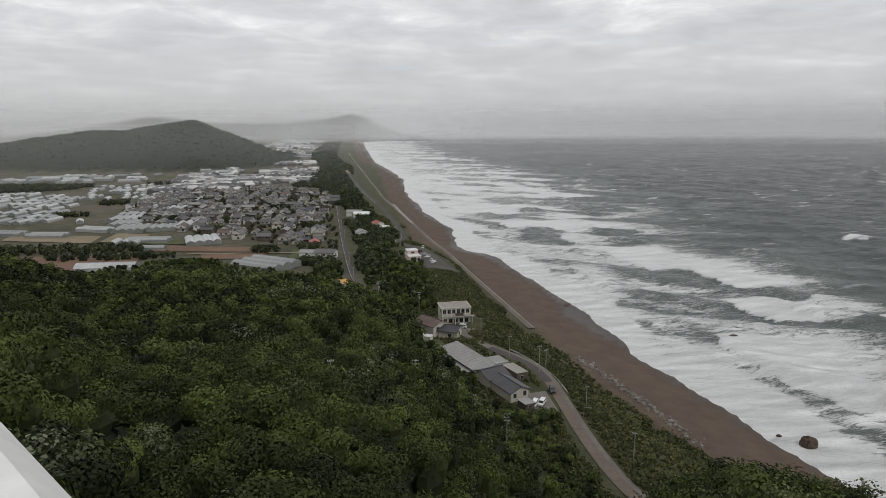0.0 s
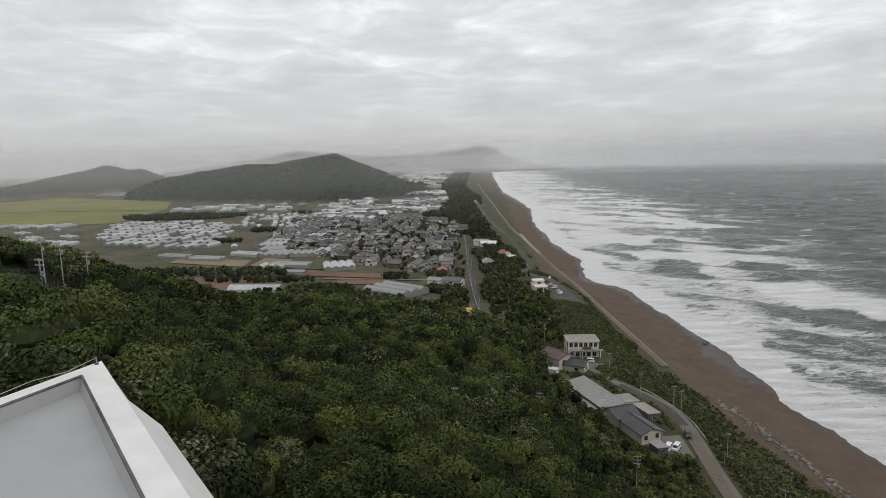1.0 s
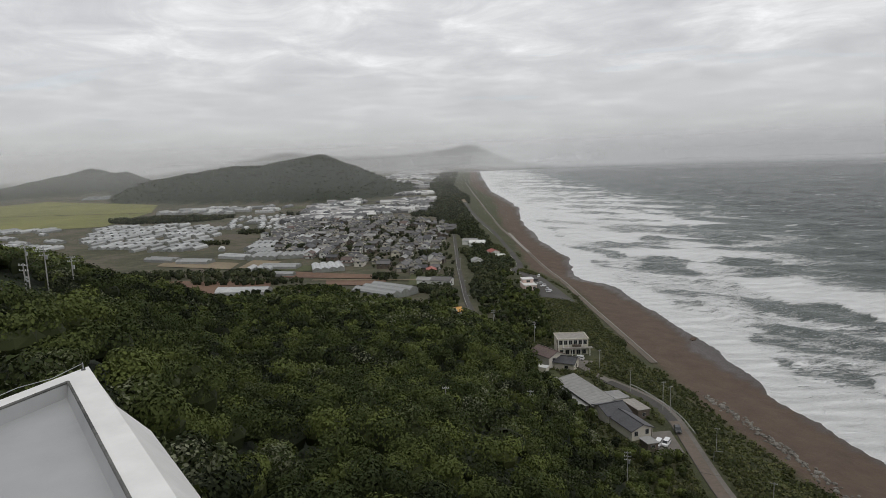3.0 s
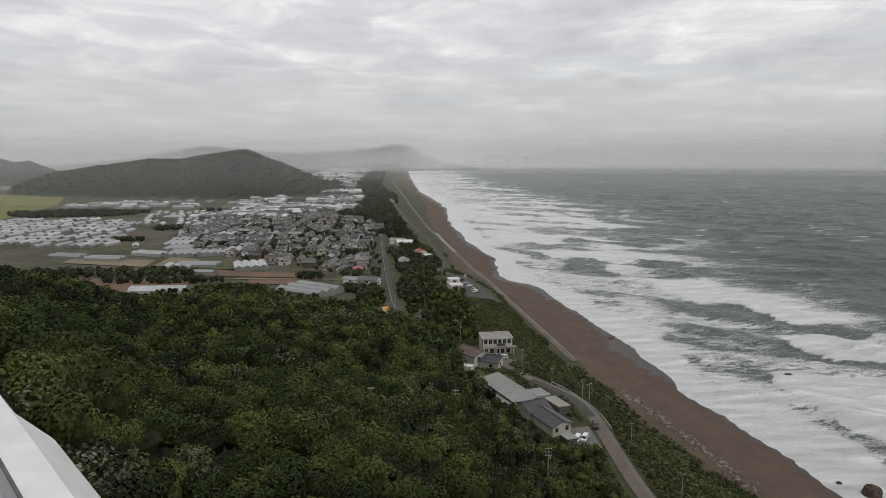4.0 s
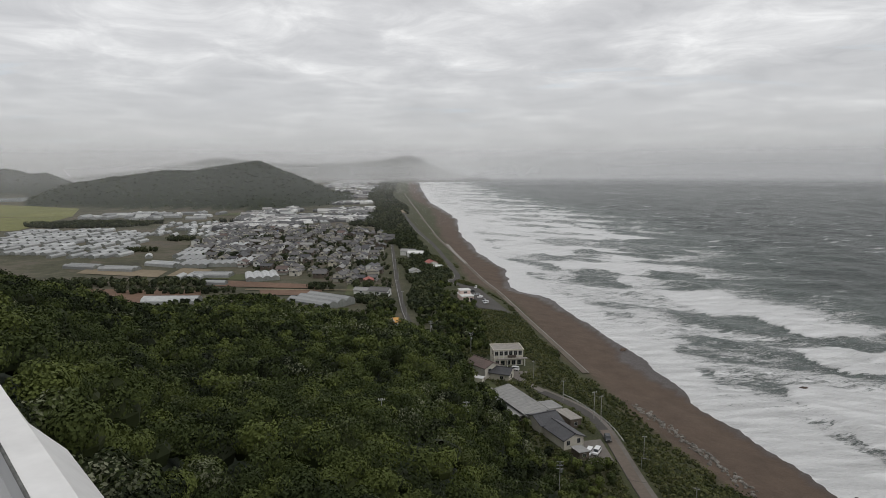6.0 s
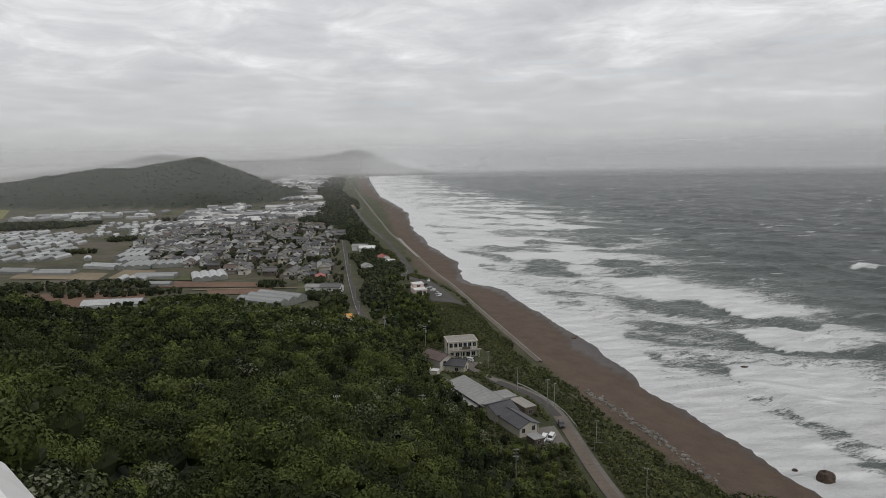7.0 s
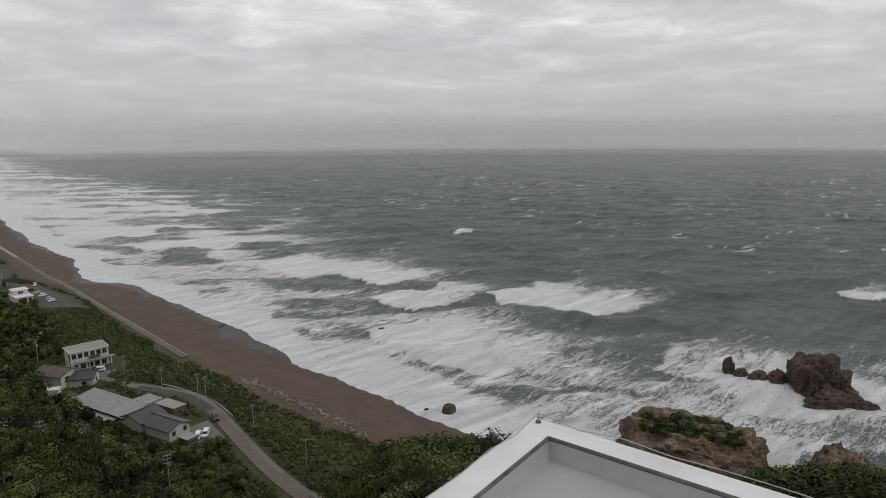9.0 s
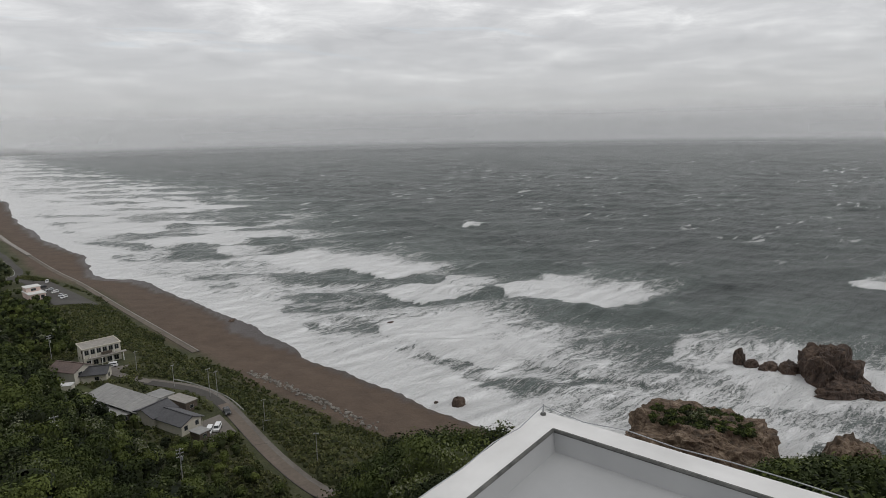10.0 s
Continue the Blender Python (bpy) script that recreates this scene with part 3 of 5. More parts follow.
mound = np.hypot((tx + 130) / 46, (ty - 368) / 30) < 1
valley = (ty > 270) & (ty < 398) & (tx > -16) & (tx < 20) & (t_d > 62)
valley |= (tx > -50) & (tx < -24) & (ty > 335) & (ty < 400)
valley |= (tx > -12) & (tx < 9) & (ty > 395) & (ty < 480)
valley |= (tx > 18) & (tx < 47) & (ty > 118) & (ty < 172)
wooded = (wooded | mound | valley) & open_ground(tx, ty, 1.0)
tx, ty, tr, ta = tx[wooded], ty[wooded], tr[wooded], ta[wooded]
tz = height(tx, ty)
t_rad = rng.uniform(2.1, 3.7, len(tx)) * np.where(rng.uniform(0, 1, len(tx)) < 0.12, 1.45, 1.0) * (0.85 + 0.3 * vnoise(tx, ty, 22, 3))
t_tall = rng.uniform(1.8, 4.2, len(tx)) * (0.8 + 0.45 * vnoise(tx, ty, 30, 9))
foot = np.interp(tr / np.interp(ta, HILL_AZ, HILL_R), (0.75, 1.0), (1.0, 0.62))
t_rad, t_tall = t_rad * foot, t_tall * foot
crown_z = tz + (0.4 + 3.2 * vnoise(tx, ty, 13, 8) + rng.uniform(0, 1.8, len(tx))) * foot
# the trees by the tower stand as single things, the rest are one wood
single = (tr < 96) & (ta > -40) & (ta < 44)
idx = np.flatnonzero(single)
idx = idx[np.argsort(tr[idx])][:120]
single[:] = False
single[idx] = True
forest_v, forest_f, forest_n, forest_t, base = [], [], [], [], 0
for lo, hi, leaves, size in ((0, 115, 620, 0.205), (115, 180, 260, 0.31), (180, 290, 100, 0.53), (290, 700, 44, 0.88)):
    s = (tr >= lo) & (tr < hi) & ~single
    if s.any():
        v, f, nn, tt = crowns(tx[s], ty[s], crown_z[s], t_rad[s], t_tall[s], leaves, size, rng)
        forest_v.append(v)
        forest_n.append(nn)
        forest_t.append(tt)
        forest_f.append(f + base)
        base += len(v)
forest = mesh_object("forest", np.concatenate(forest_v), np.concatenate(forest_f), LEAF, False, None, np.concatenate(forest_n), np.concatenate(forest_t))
tagged(forest, "dense dark evergreen coastal forest covering the hillside", "forest", kind="stuff")

tree_kinds = []
for k in range(6):
    r1, r2 = rng.uniform(2.3, 3.1), rng.uniform(2.0, 3.0)
    v, f, nn, tt = crowns(np.zeros(1), np.zeros(1), np.full(1, 3.2), np.full(1, r1), np.full(1, r2), 1500, 0.165, rng)
    trunk = Shape().tube((0, 0, -0.6), (0.1, 0.05, 1.8), 0.20, 0.14).tube((0.1, 0.05, 1.7), (0.0, 0.1, 3.6), 0.14, 0.06)
    for j in range(5):
        a = j * 1.26 + rng.uniform(-0.3, 0.3)
        trunk.tube((0.06, 0.05, 1.5 + 0.2 * j), (math.cos(a) * r1 * 0.6, math.sin(a) * r1 * 0.6, 3.2 + 0.2 * j), 0.08, 0.025, 6)
    tree = part("tree", trunk, BARK)
    tagged(tree, "wind-shaped evergreen broadleaf tree on the steep hillside", "tree", "trees below the tower")
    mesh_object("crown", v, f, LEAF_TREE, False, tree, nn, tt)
    tree_kinds.append(tree)
for n, i in enumerate(idx):
    m = pose(tx[i], ty[i], tz[i] - 0.2, 0, 0, rng.uniform(0, 360)) @ Matrix.Diagonal((*[float(rng.uniform(0.85, 1.15))] * 3, 1))
    src = tree_kinds[n % 6]
    if n < 6:
        src.matrix_basis = pose(tx[i], ty[i], tz[i] - 0.2, 0, 0, 60 * n)
    else:
        copy_thing(src, m)

# scrub on the slope above the beach
bx, by = scatter(-20, 175, 60, 620, 1.7, rng)
b_d, b_r, b_a = shore(by) - bx, np.hypot(bx, by), np.degrees(np.arctan2(bx, by))
keep = (b_d > np.where(by < 262, 30, 36) + 6 * vnoise(bx, by, 14, 2)) & (b_d < 92) & (b_r > np.interp(b_a, HILL_AZ, HILL_R) * 0.97) & open_ground(bx, by, -1.2)
keep &= (rng.uniform(0, 1, len(bx)) < 0.68 + 0.6 * vnoise(bx, by, 16, 6)) & ~((by > 378) & (by < 472) & (b_d < 76) & (b_d > 41)) & ~near_line(bx, by, WALL_LINE, 3.0)
bx, by = bx[keep], by[keep]
b_s = rng.uniform(0.6, 1.5, len(bx)) * (0.55 + 2.0 * vnoise(bx, by, 11, 12) ** 2)
v, f, nn, tt = crowns(bx, by, height(bx, by) + 0.1, b_s * 1.2, b_s * 0.9, 13, 0.42, rng)
tagged(mesh_object("scrub", v, f, SCRUB, False, None, nn, tt), "low olive-green coastal scrub on the slope", "scrub", kind="stuff")

# the dark pine belt behind the beach, and copses among the fields
px, py = [], []
for y0, y1, gap in ((470, 800, 6.5), (800, 1400, 9.5), (1400, 2400, 15), (2400, 3900, 24)):
    a, b = scatter(-420, 60, y0, y1, gap, rng)
    d_in = shore(b) - a
    wide = np.interp(b, (470, 560, 700, 1000, 2000, 4000), (66, 74, 96, 150, 170, 190))
    w = (d_in > np.interp(b, (470, 800, 1400), (52, 72, 92))) & (d_in < wide) & ~near_line(a, b, SHORE_ROAD, 6)
    px.append(a[w])
    py.append(b[w])
for cx, cy, ax, ay, gap in ((-560, 958, 112, 52, 8), (-330, 655, 16, 9, 6), (-250, 470, 80, 12, 5.5), (-200, 440, 50, 8, 5.5), (-215, 610, 26, 12, 7), (-330, 760, 22, 16, 8),
                            (-120, 690, 20, 12, 7), (-150, 820, 40, 16, 9), (-240, 900, 60, 14, 9), (-110, 950, 40, 40, 9), (-180, 1100, 60, 60, 12),
                            (-330, 1010, 60, 10, 9), (-70, 560, 12, 8, 6), (-150, 600, 14, 10, 6), (-95, 452, 12, 10, 5), (-64, 462, 9, 8, 5), (-230, 760, 30, 8, 7), (-40, 700, 10, 30, 7), (-14, 420, 13, 62, 4.6), (-24, 505, 11, 36, 5.0), (-3, 500, 9, 34, 5.0), (-46, 396, 12, 24, 4.6), (-62, 408, 14, 10, 4.6), (-30, 560, 14, 24, 5.5)):
    a, b = scatter(cx - ax, cx + ax, cy - ay, cy + ay, gap, rng)
    w = (np.hypot((a - cx) / ax, (b - cy) / ay) < 0.75 + 0.35 * vnoise(a, b, 18, 4)) & open_ground(a, b, 0.5)
    px.append(a[w])
    py.append(b[w])
px, py = np.concatenate(px), np.concatenate(py)
p_r = np.hypot(px, py)
p_s = np.interp(p_r, (400, 800, 1600, 3600), (2.9, 4.2, 6.5, 8.0)) * rng.uniform(0.75, 1.2, len(px))
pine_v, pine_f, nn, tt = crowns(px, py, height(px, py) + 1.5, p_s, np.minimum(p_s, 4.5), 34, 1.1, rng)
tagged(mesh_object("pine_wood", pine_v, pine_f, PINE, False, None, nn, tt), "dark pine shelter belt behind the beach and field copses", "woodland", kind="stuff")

# woods on the far hills
fx, fy = scatter(-2000, -180, 1180, 2600, 15, rng)
w = ridge_rise(fx, fy)[1] > 0.04
fx, fy = fx[w], fy[w]
f_s = rng.uniform(8, 13, len(fx))
v, f, nn, tt = crowns(fx, fy, height(fx, fy) - 2.2, f_s, f_s * 0.24, 8, 2.2, rng)
tagged(mesh_object("hill_woods", v, f, PINE, False, None, nn, tt), "dark woods on the hills beyond the town", "woodland", kind="stuff")


# ---------------------------------------------------------------- more materials
TILE = surface("grey_roof_tile", (0.032, 0.033, 0.036), (0.085, 0.086, 0.09), 2.0, 0.6, 0.4, per_object=0.8, hue_alt=(0.15, 0.142, 0.135))
TILE_DARK = surface("dark_slate_roof", (0.036, 0.036, 0.040), (0.082, 0.082, 0.088), 1.5, 0.5, 0.3)
TILE_BROWN = surface("brown_roof_tile", (0.075, 0.052, 0.045), (0.16, 0.115, 0.10), 2.0, 0.7, 0.3)
RED_ROOF = surface("red_painted_roof", (0.26, 0.07, 0.055), (0.40, 0.12, 0.09), 1.0, 0.6, 0.1)
ORANGE_ROOF = surface("orange_sheet_roof", (0.50, 0.26, 0.06), (0.64, 0.36, 0.10), 0.8, 0.55, 0.1)
BLUE_ROOF = surface("blue_sheet_roof", (0.07, 0.085, 0.16), (0.13, 0.15, 0.25), 0.8, 0.5, 0.1)
SHEET = surface("weathered_grey_sheet_roof", (0.20, 0.20, 0.195), (0.33, 0.325, 0.31), 0.7, 0.6, 0.15)
PLASTER = surface("cream_plaster_wall", (0.40, 0.37, 0.30), (0.58, 0.54, 0.45), 0.9, 0.85, 0.15, per_object=0.6, hue_alt=(0.62, 0.61, 0.58))
PINKWALL = surface("pale_pink_wall", (0.52, 0.40, 0.36), (0.68, 0.54, 0.49), 0.8, 0.85, 0.1)
WHITEWALL = surface("white_painted_wall", (0.55, 0.55, 0.53), (0.74, 0.74, 0.72), 0.6, 0.7, 0.1)
TIMBER = surface("weathered_timber_wall", (0.06, 0.048, 0.038), (0.15, 0.12, 0.095), 1.5, 0.85, 0.3)
VINYL = surface("milky_vinyl_sheet", (0.36, 0.37, 0.37), (0.60, 0.61, 0.60), 0.35, 0.40, 0.08, per_object=0.75, hue_alt=(0.13, 0.135, 0.13))
VINYL_END = surface("grey_vinyl_gable", (0.14, 0.15, 0.14), (0.28, 0.29, 0.27), 0.5, 0.5, 0.08)
GALV = surface("galvanised_steel", (0.28, 0.29, 0.30), (0.45, 0.46, 0.47), 2.0, 0.5, 0.05, metallic=0.6)
GLASSY = surface("dark_window_glass", (0.015, 0.018, 0.020), (0.035, 0.040, 0.042), 0.5, 0.12, 0.0)
FRAME = surface("window_frame_aluminium", (0.30, 0.30, 0.29), (0.42, 0.42, 0.40), 2.0, 0.5, 0.0)
CONCRETE = surface("pale_concrete", (0.21, 0.195, 0.175), (0.35, 0.33, 0.30), 0.8, 0.9, 0.25)
ASPHALT = surface("worn_asphalt", (0.046, 0.042, 0.038), (0.080, 0.074, 0.067), 1.2, 0.9, 0.2)
BROWN_ROAD = surface("worn_brown_road_surface", (0.105, 0.083, 0.066), (0.165, 0.135, 0.108), 1.0, 0.9, 0.2)
SANDY = surface("sandy_path_concrete", (0.10, 0.082, 0.066), (0.17, 0.145, 0.118), 0.8, 0.95, 0.2)
LANE = surface("road_verge_concrete", (0.115, 0.102, 0.09), (0.185, 0.168, 0.148), 0.8, 0.9, 0.2)
PAINT_W = surface("white_road_paint", (0.48, 0.48, 0.46), (0.66, 0.66, 0.64), 1.5, 0.8, 0.05)
STEEL_RAIL = surface("white_guard_rail", (0.50, 0.50, 0.49), (0.68, 0.68, 0.66), 1.5, 0.5, 0.05)
POLE = surface("concrete_pole", (0.24, 0.235, 0.225), (0.38, 0.375, 0.36), 1.5, 0.9, 0.1)
BLACK = surface("black_rubber", (0.012, 0.012, 0.012), (0.03, 0.03, 0.03), 3.0, 0.6, 0.05)
CAR_WHITE = surface("white_car_paint", (0.68, 0.68, 0.69), (0.80, 0.80, 0.80), 0.5, 0.25, 0.0)
CAR_DARK = surface("dark_car_paint", (0.03, 0.032, 0.035), (0.05, 0.052, 0.055), 0.5, 0.25, 0.0)
CAR_GREY = surface("silver_car_paint", (0.30, 0.31, 0.32), (0.42, 0.43, 0.44), 0.5, 0.3, 0.0)
SOIL = surface("brown_ploughed_soil", (0.105, 0.062, 0.040), (0.19, 0.115, 0.075), 0.5, 0.95, 0.5, 0.12)
GRASS = surface("green_field_grass", (0.045, 0.055, 0.020), (0.10, 0.108, 0.042), 0.4, 0.95, 0.5, 0.1)
RICE = surface("yellow_green_rice_field", (0.115, 0.125, 0.035), (0.205, 0.20, 0.06), 0.08, 0.95, 0.3, 0.1)
STRAW = surface("pale_dry_field", (0.17, 0.135, 0.085), (0.26, 0.21, 0.14), 0.3, 0.95, 0.4, 0.1)
LAGOON = surface("still_grey_water", (0.22, 0.24, 0.24), (0.30, 0.32, 0.32), 0.02, 0.2, 0.0)


# ---------------------------------------------------------------- roads, fields and the sea wall
def ribbon(name, line, w0, w1, lift, mat, label, category, kind="structure", parent=None, step=4.0, thick=0.0):
    """A strip draped on the ground between two offsets from a line."""
    pts = []
    for (x0, y0), (x1, y1) in zip(line[:-1], line[1:]):
        n = max(1, int(math.hypot(x1 - x0, y1 - y0) / step))
        pts += [(x0 + (x1 - x0) * i / n, y0 + (y1 - y0) * i / n) for i in range(n)]
    pts.append(line[-1])
    p = np.array(pts, float)
    for _ in range(3):
        p[1:-1] = (p[:-2] + 2 * p[1:-1] + p[2:]) / 4
    t = np.gradient(p, axis=0)
    t /= np.linalg.norm(t, axis=1, keepdims=True)
    side = np.stack([t[:, 1], -t[:, 0]], 1)
    z = height(p[:, 0], p[:, 1])
    for _ in range(3):
        z[1:-1] = (z[:-2] + 2 * z[1:-1] + z[2:]) / 4
    a, b = p + side * w0, p + side * w1
    za = np.maximum(z, 0.0) + lift
    n = len(p)
    v = np.concatenate([np.column_stack([a, za]), np.column_stack([b, za]), np.column_stack([b, za - 1.2 - thick]), np.column_stack([a, za - 1.2 - thick])])
    i = np.arange(n - 1)
    f = np.concatenate([np.stack([i + k * n, i + k * n + 1, i + (k + 1) % 4 * n + 1, i + (k + 1) % 4 * n], 1) for k in range(4)])
    ob = mesh_object(name, v, f[:, ::-1], mat, False, parent)
    return tagged(ob, label, category, kind=kind) if not parent else ob


road = ribbon("road", COAST_ROAD, -2.1, 2.1, 0.14, ASPHALT, "worn grey asphalt coast road curving past the houses", "road")
ribbon("verge", COAST_ROAD, -2.6, -1.2, 0.17, LANE, "", "", parent=road)
ribbon("resurfaced_strip", COAST_ROAD[4:], -1.2, 1.9, 0.155, BROWN_ROAD, "", "", parent=road)
ribbon("drive", ((26, 243), (31, 233), (37, 223)), -1.5, 1.5, 0.22, LANE, "narrow pale drive leading to the inn", "drive")
town_road = ribbon("road", TOWN_ROAD, -1.7, 1.7, 0.5, ASPHALT, "narrow grey asphalt lane leading into the town", "road")
ribbon("edge_line", TOWN_ROAD, 1.0, 1.12, 0.54, PAINT_W, "", "", parent=town_road)
shore_road = ribbon("road", SHORE_ROAD, -2.6, 2.6, 0.4, ASPHALT, "asphalt road behind the beach towards the car park", "road")
ribbon("edge_line", SHORE_ROAD, 2.2, 2.35, 0.45, PAINT_W, "", "", parent=shore_road)
wall_ob = ribbon("sea_wall", WALL_LINE, 0.0, 0.5, 0.55, CONCRETE, "long pale concrete sea wall along the beach", "sea wall", "structure", step=12)
ribbon("pavement", WALL_LINE, -2.6, 0.0, 0.40, SANDY, "pale concrete cycle path behind the sea wall", "path", step=12)
STEPS_LINE = ((16, 590), (6, 660), (-2, 735))
ribbon("revetment", STEPS_LINE, 2.5, 5.5, 0.4, CONCRETE, "pale stepped concrete bank at the top of the beach", "sea wall", step=8)
ribbon("sea_wall", ((62.5, 282), (58, 318), (51, 345)), -7.5, -7.0, 0.35, CONCRETE, "short pale concrete wall beside the cycle path", "sea wall", step=8)
ribbon("path", ((67, 262), (72, 240), (80, 215), (88, 185), (95, 160)), 8.0, 9.3, 0.25, LANE, "narrow sandy track above the boulders", "path")


def patch(name, corners, mat, lift, label, category, n=14):
    """A field or yard draped over the ground inside four corners."""
    c = np.array(corners, float)
    u, w = np.meshgrid(np.linspace(0, 1, n), np.linspace(0, 1, n))
    u, w = u.ravel()[:, None], w.ravel()[:, None]
    p = c[0] * (1 - u) * (1 - w) + c[1] * u * (1 - w) + c[2] * u * w + c[3] * (1 - u) * w
    i = np.arange((n - 1) ** 2)
    i = i // (n - 1) * n + i % (n - 1)
    ob = mesh_object(name, np.column_stack([p, height(p[:, 0], p[:, 1]) + lift]), np.stack([i, i + 1, i + n + 1, i + n], 1), mat, True)
    return tagged(ob, label, category, kind="structure")


patch("car_park", ((9, 468), (24, 470), (42, 380), (21, 384)), ASPHALT, 0.35, "grey asphalt car park behind the sea wall", "car park")
patch("yard", ((39, 181), (48.5, 183), (49, 169), (42, 167)), LANE, 0.22, "pale concrete parking yard beside the restaurant", "yard", 6)
patch("yard", ((20, 249), (34, 245), (31, 239), (19, 241)), LANE, 0.2, "gravel forecourt in front of the inn", "yard", 6)
patch("lawn", ((8, 233), (17, 236), (20, 226), (13, 222)), GRASS, 0.3, "small bright green lawn beside the long shed", "lawn", 6)
patch("field", ((-240, 398), (-160, 385), (-182, 446), (-282, 454)), SOIL, 0.5, "brown ploughed field at the foot of the wood", "field")
patch("field", ((-180, 462), (-95, 450), (-100, 466), (-188, 487)), SOIL, 0.5, "long brown ploughed field below the town", "field")
patch("field", ((-132, 425), (-88, 424), (-92, 445), (-140, 450)), SOIL, 0.55, "brown field with a pale track across it", "field")
patch("field", ((-72, 425), (-43, 424), (-46, 462), (-76, 468)), GRASS, 0.6, "green grass field between houses and greenhouses", "field")
patch("field", ((-205, 492), (-140, 484), (-142, 508), (-208, 515)), GRASS, 0.5, "rough green field below the town", "field")
patch("field", ((-320, 520), (-240, 500), (-245, 530), (-325, 552)), STRAW, 0.5, "pale dry field beside the greenhouses", "field")
patch("field", ((-235, 505), (-205, 500), (-207, 535), (-238, 545)), STRAW, 0.5, "pale bare plot beside the greenhouses", "field", 6)
patch("track", ((-150, 446), (-62, 442), (-62, 444.5), (-150, 449)), STRAW, 0.75, "pale farm track across the brown field", "track", 10)
patch("rice_field", ((-1350, 1110), (-690, 1125), (-810, 1350), (-1290, 1600)), RICE, 0.6, "wide yellow-green rice fields before the hills", "field", 40)
patch("rice_field", ((-1080, 690), (-620, 880), (-690, 1115), (-1350, 1100)), RICE, 0.6, "broad yellow-green rice fields on the plain", "field", 40)
patch("field", ((-420, 1130), (-300, 1170), (-310, 1225), (-450, 1190)), GRASS, 0.6, "green field at the foot of the hill", "field")
patch("field", ((-120, 1180), (-75, 1180), (-90, 1290), (-150, 1290)), STRAW, 0.8, "pale bare field beside the pine belt", "field")
tagged(part("water", Shape().slab([(-1215, 1640, 11.5), (-950, 1700, 11.5), (-1030, 1960, 11.5), (-1330, 1830, 11.5)], 3.0), LAGOON), "pale grey still water between the hills", "water", kind="structure")


# ---------------------------------------------------------------- houses
def window_part(parent, x, y, z, w, h, nx, ny, name="window"):
    """A framed window set 4 cm proud on a wall that faces (nx, ny)."""
    s, g = Shape(), Shape()
    tx_, ty_ = -ny, nx

    def quad(sh, a, b, off, z0, z1):
        xs = sorted((x + tx_ * a - nx * 0.02, x + tx_ * b + nx * off))
        ys = sorted((y + ty_ * a - ny * 0.02, y + ty_ * b + ny * off))
        sh.box(xs[0], ys[0], z0, xs[1], ys[1], z1)
    quad(s, -w / 2 - 0.09, w / 2 + 0.09, 0.03, z - 0.09, z + h + 0.09)
    frame_ob = part(name, s, FRAME, parent)
    quad(g, -w / 2, -0.03, 0.05, z, z + h)
    quad(g, 0.03, w / 2, 0.05, z, z + h)
    part("pane", g, GLASSY, frame_ob)
    return frame_ob


def gable_roof(w, l, z, pitch, over, mat, parent, thick=0.22, name="roof"):
    """A gabled roof with its ridge along y, over a plan w by l centred on the origin."""
    hw, hl = w / 2 + over, l / 2 + over
    rise = hw * pitch
    s = Shape()
    zl = z - over * pitch
    s.slab([(-hw, -hl, zl), (0, -hl, zl + rise), (0, hl, zl + rise), (-hw, hl, zl)], thick)
    s.slab([(0, -hl, zl + rise), (hw, -hl, zl), (hw, hl, zl), (0, hl, zl + rise)], thick)
    roof = part(name, s, mat, parent)
    part("ridge", Shape().box(-0.18, -hl - 0.05, zl + rise - 0.06, 0.18, hl + 0.05, zl + rise + 0.2), mat, roof)
    return roof


def gable_walls(w, l, z, pitch, mat, parent):
    s = Shape().box(-w / 2, -l / 2, -1.5, w / 2, l / 2, z)
    for y in (-l / 2, l / 2):
        s.face((-w / 2, y, z), (w / 2, y, z), (0, y, z + w / 2 * pitch - 0.1))
    return part("wall", s, mat, parent)


def hip_roof(w, l, z, pitch, over, mat, parent):
    hw, hl = w / 2 + over, l / 2 + over
    zl, rise = z - over * pitch, hw * pitch
    rl = max(hl - hw, 0.3)
    s = Shape()
    s.slab([(-hw, -hl, zl), (0, -rl, zl + rise), (0, rl, zl + rise), (-hw, hl, zl)], 0.2)
    s.slab([(0, -rl, zl + rise), (hw, -hl, zl), (hw, hl, zl), (0, rl, zl + rise)], 0.2)
    s.slab([(-hw, -hl, zl), (hw, -hl, zl), (0, -rl, zl + rise)], 0.2)
    s.slab([(hw, hl, zl), (-hw, hl, zl), (0, rl, zl + rise)], 0.2)
    roof = part("roof", s, mat, parent)
    part("ridge", Shape().box(-0.18, -rl, zl + rise - 0.06, 0.18, rl, zl + rise + 0.22), mat, roof)
    return roof


def town_house(kind, w, l, h, wall, roof, label):
    ob = thing("house", label, "house", "houses of the town")
    gable_walls(w, l, h, 0.5, wall, ob)
    if kind == "hip":
        hip_roof(w, l, h, 0.5, 0.8, roof, ob)
    elif kind == "tier":
        hip_roof(w * 1.25, l * 1.15, h * 0.52, 0.4, 0.7, roof, ob)
        gable_roof(w, l, h, 0.5, 0.8, roof, ob)
    else:
        gable_roof(w, l, h, 0.48, 0.7, roof, ob)
    for y in (-l * 0.28, l * 0.2):
        window_part(ob, -w / 2, y, h * 0.62, 1.8, 1.2, -1, 0)
        window_part(ob, w / 2, y, h * 0.62, 1.8, 1.2, 1, 0)
    window_part(ob, 0, -l / 2, h * 0.62, 1.9, 1.2, 0, -1)
    window_part(ob, w * 0.2, -l / 2, 0.3, 1.7, 1.9, 0, -1, "door")
    return ob


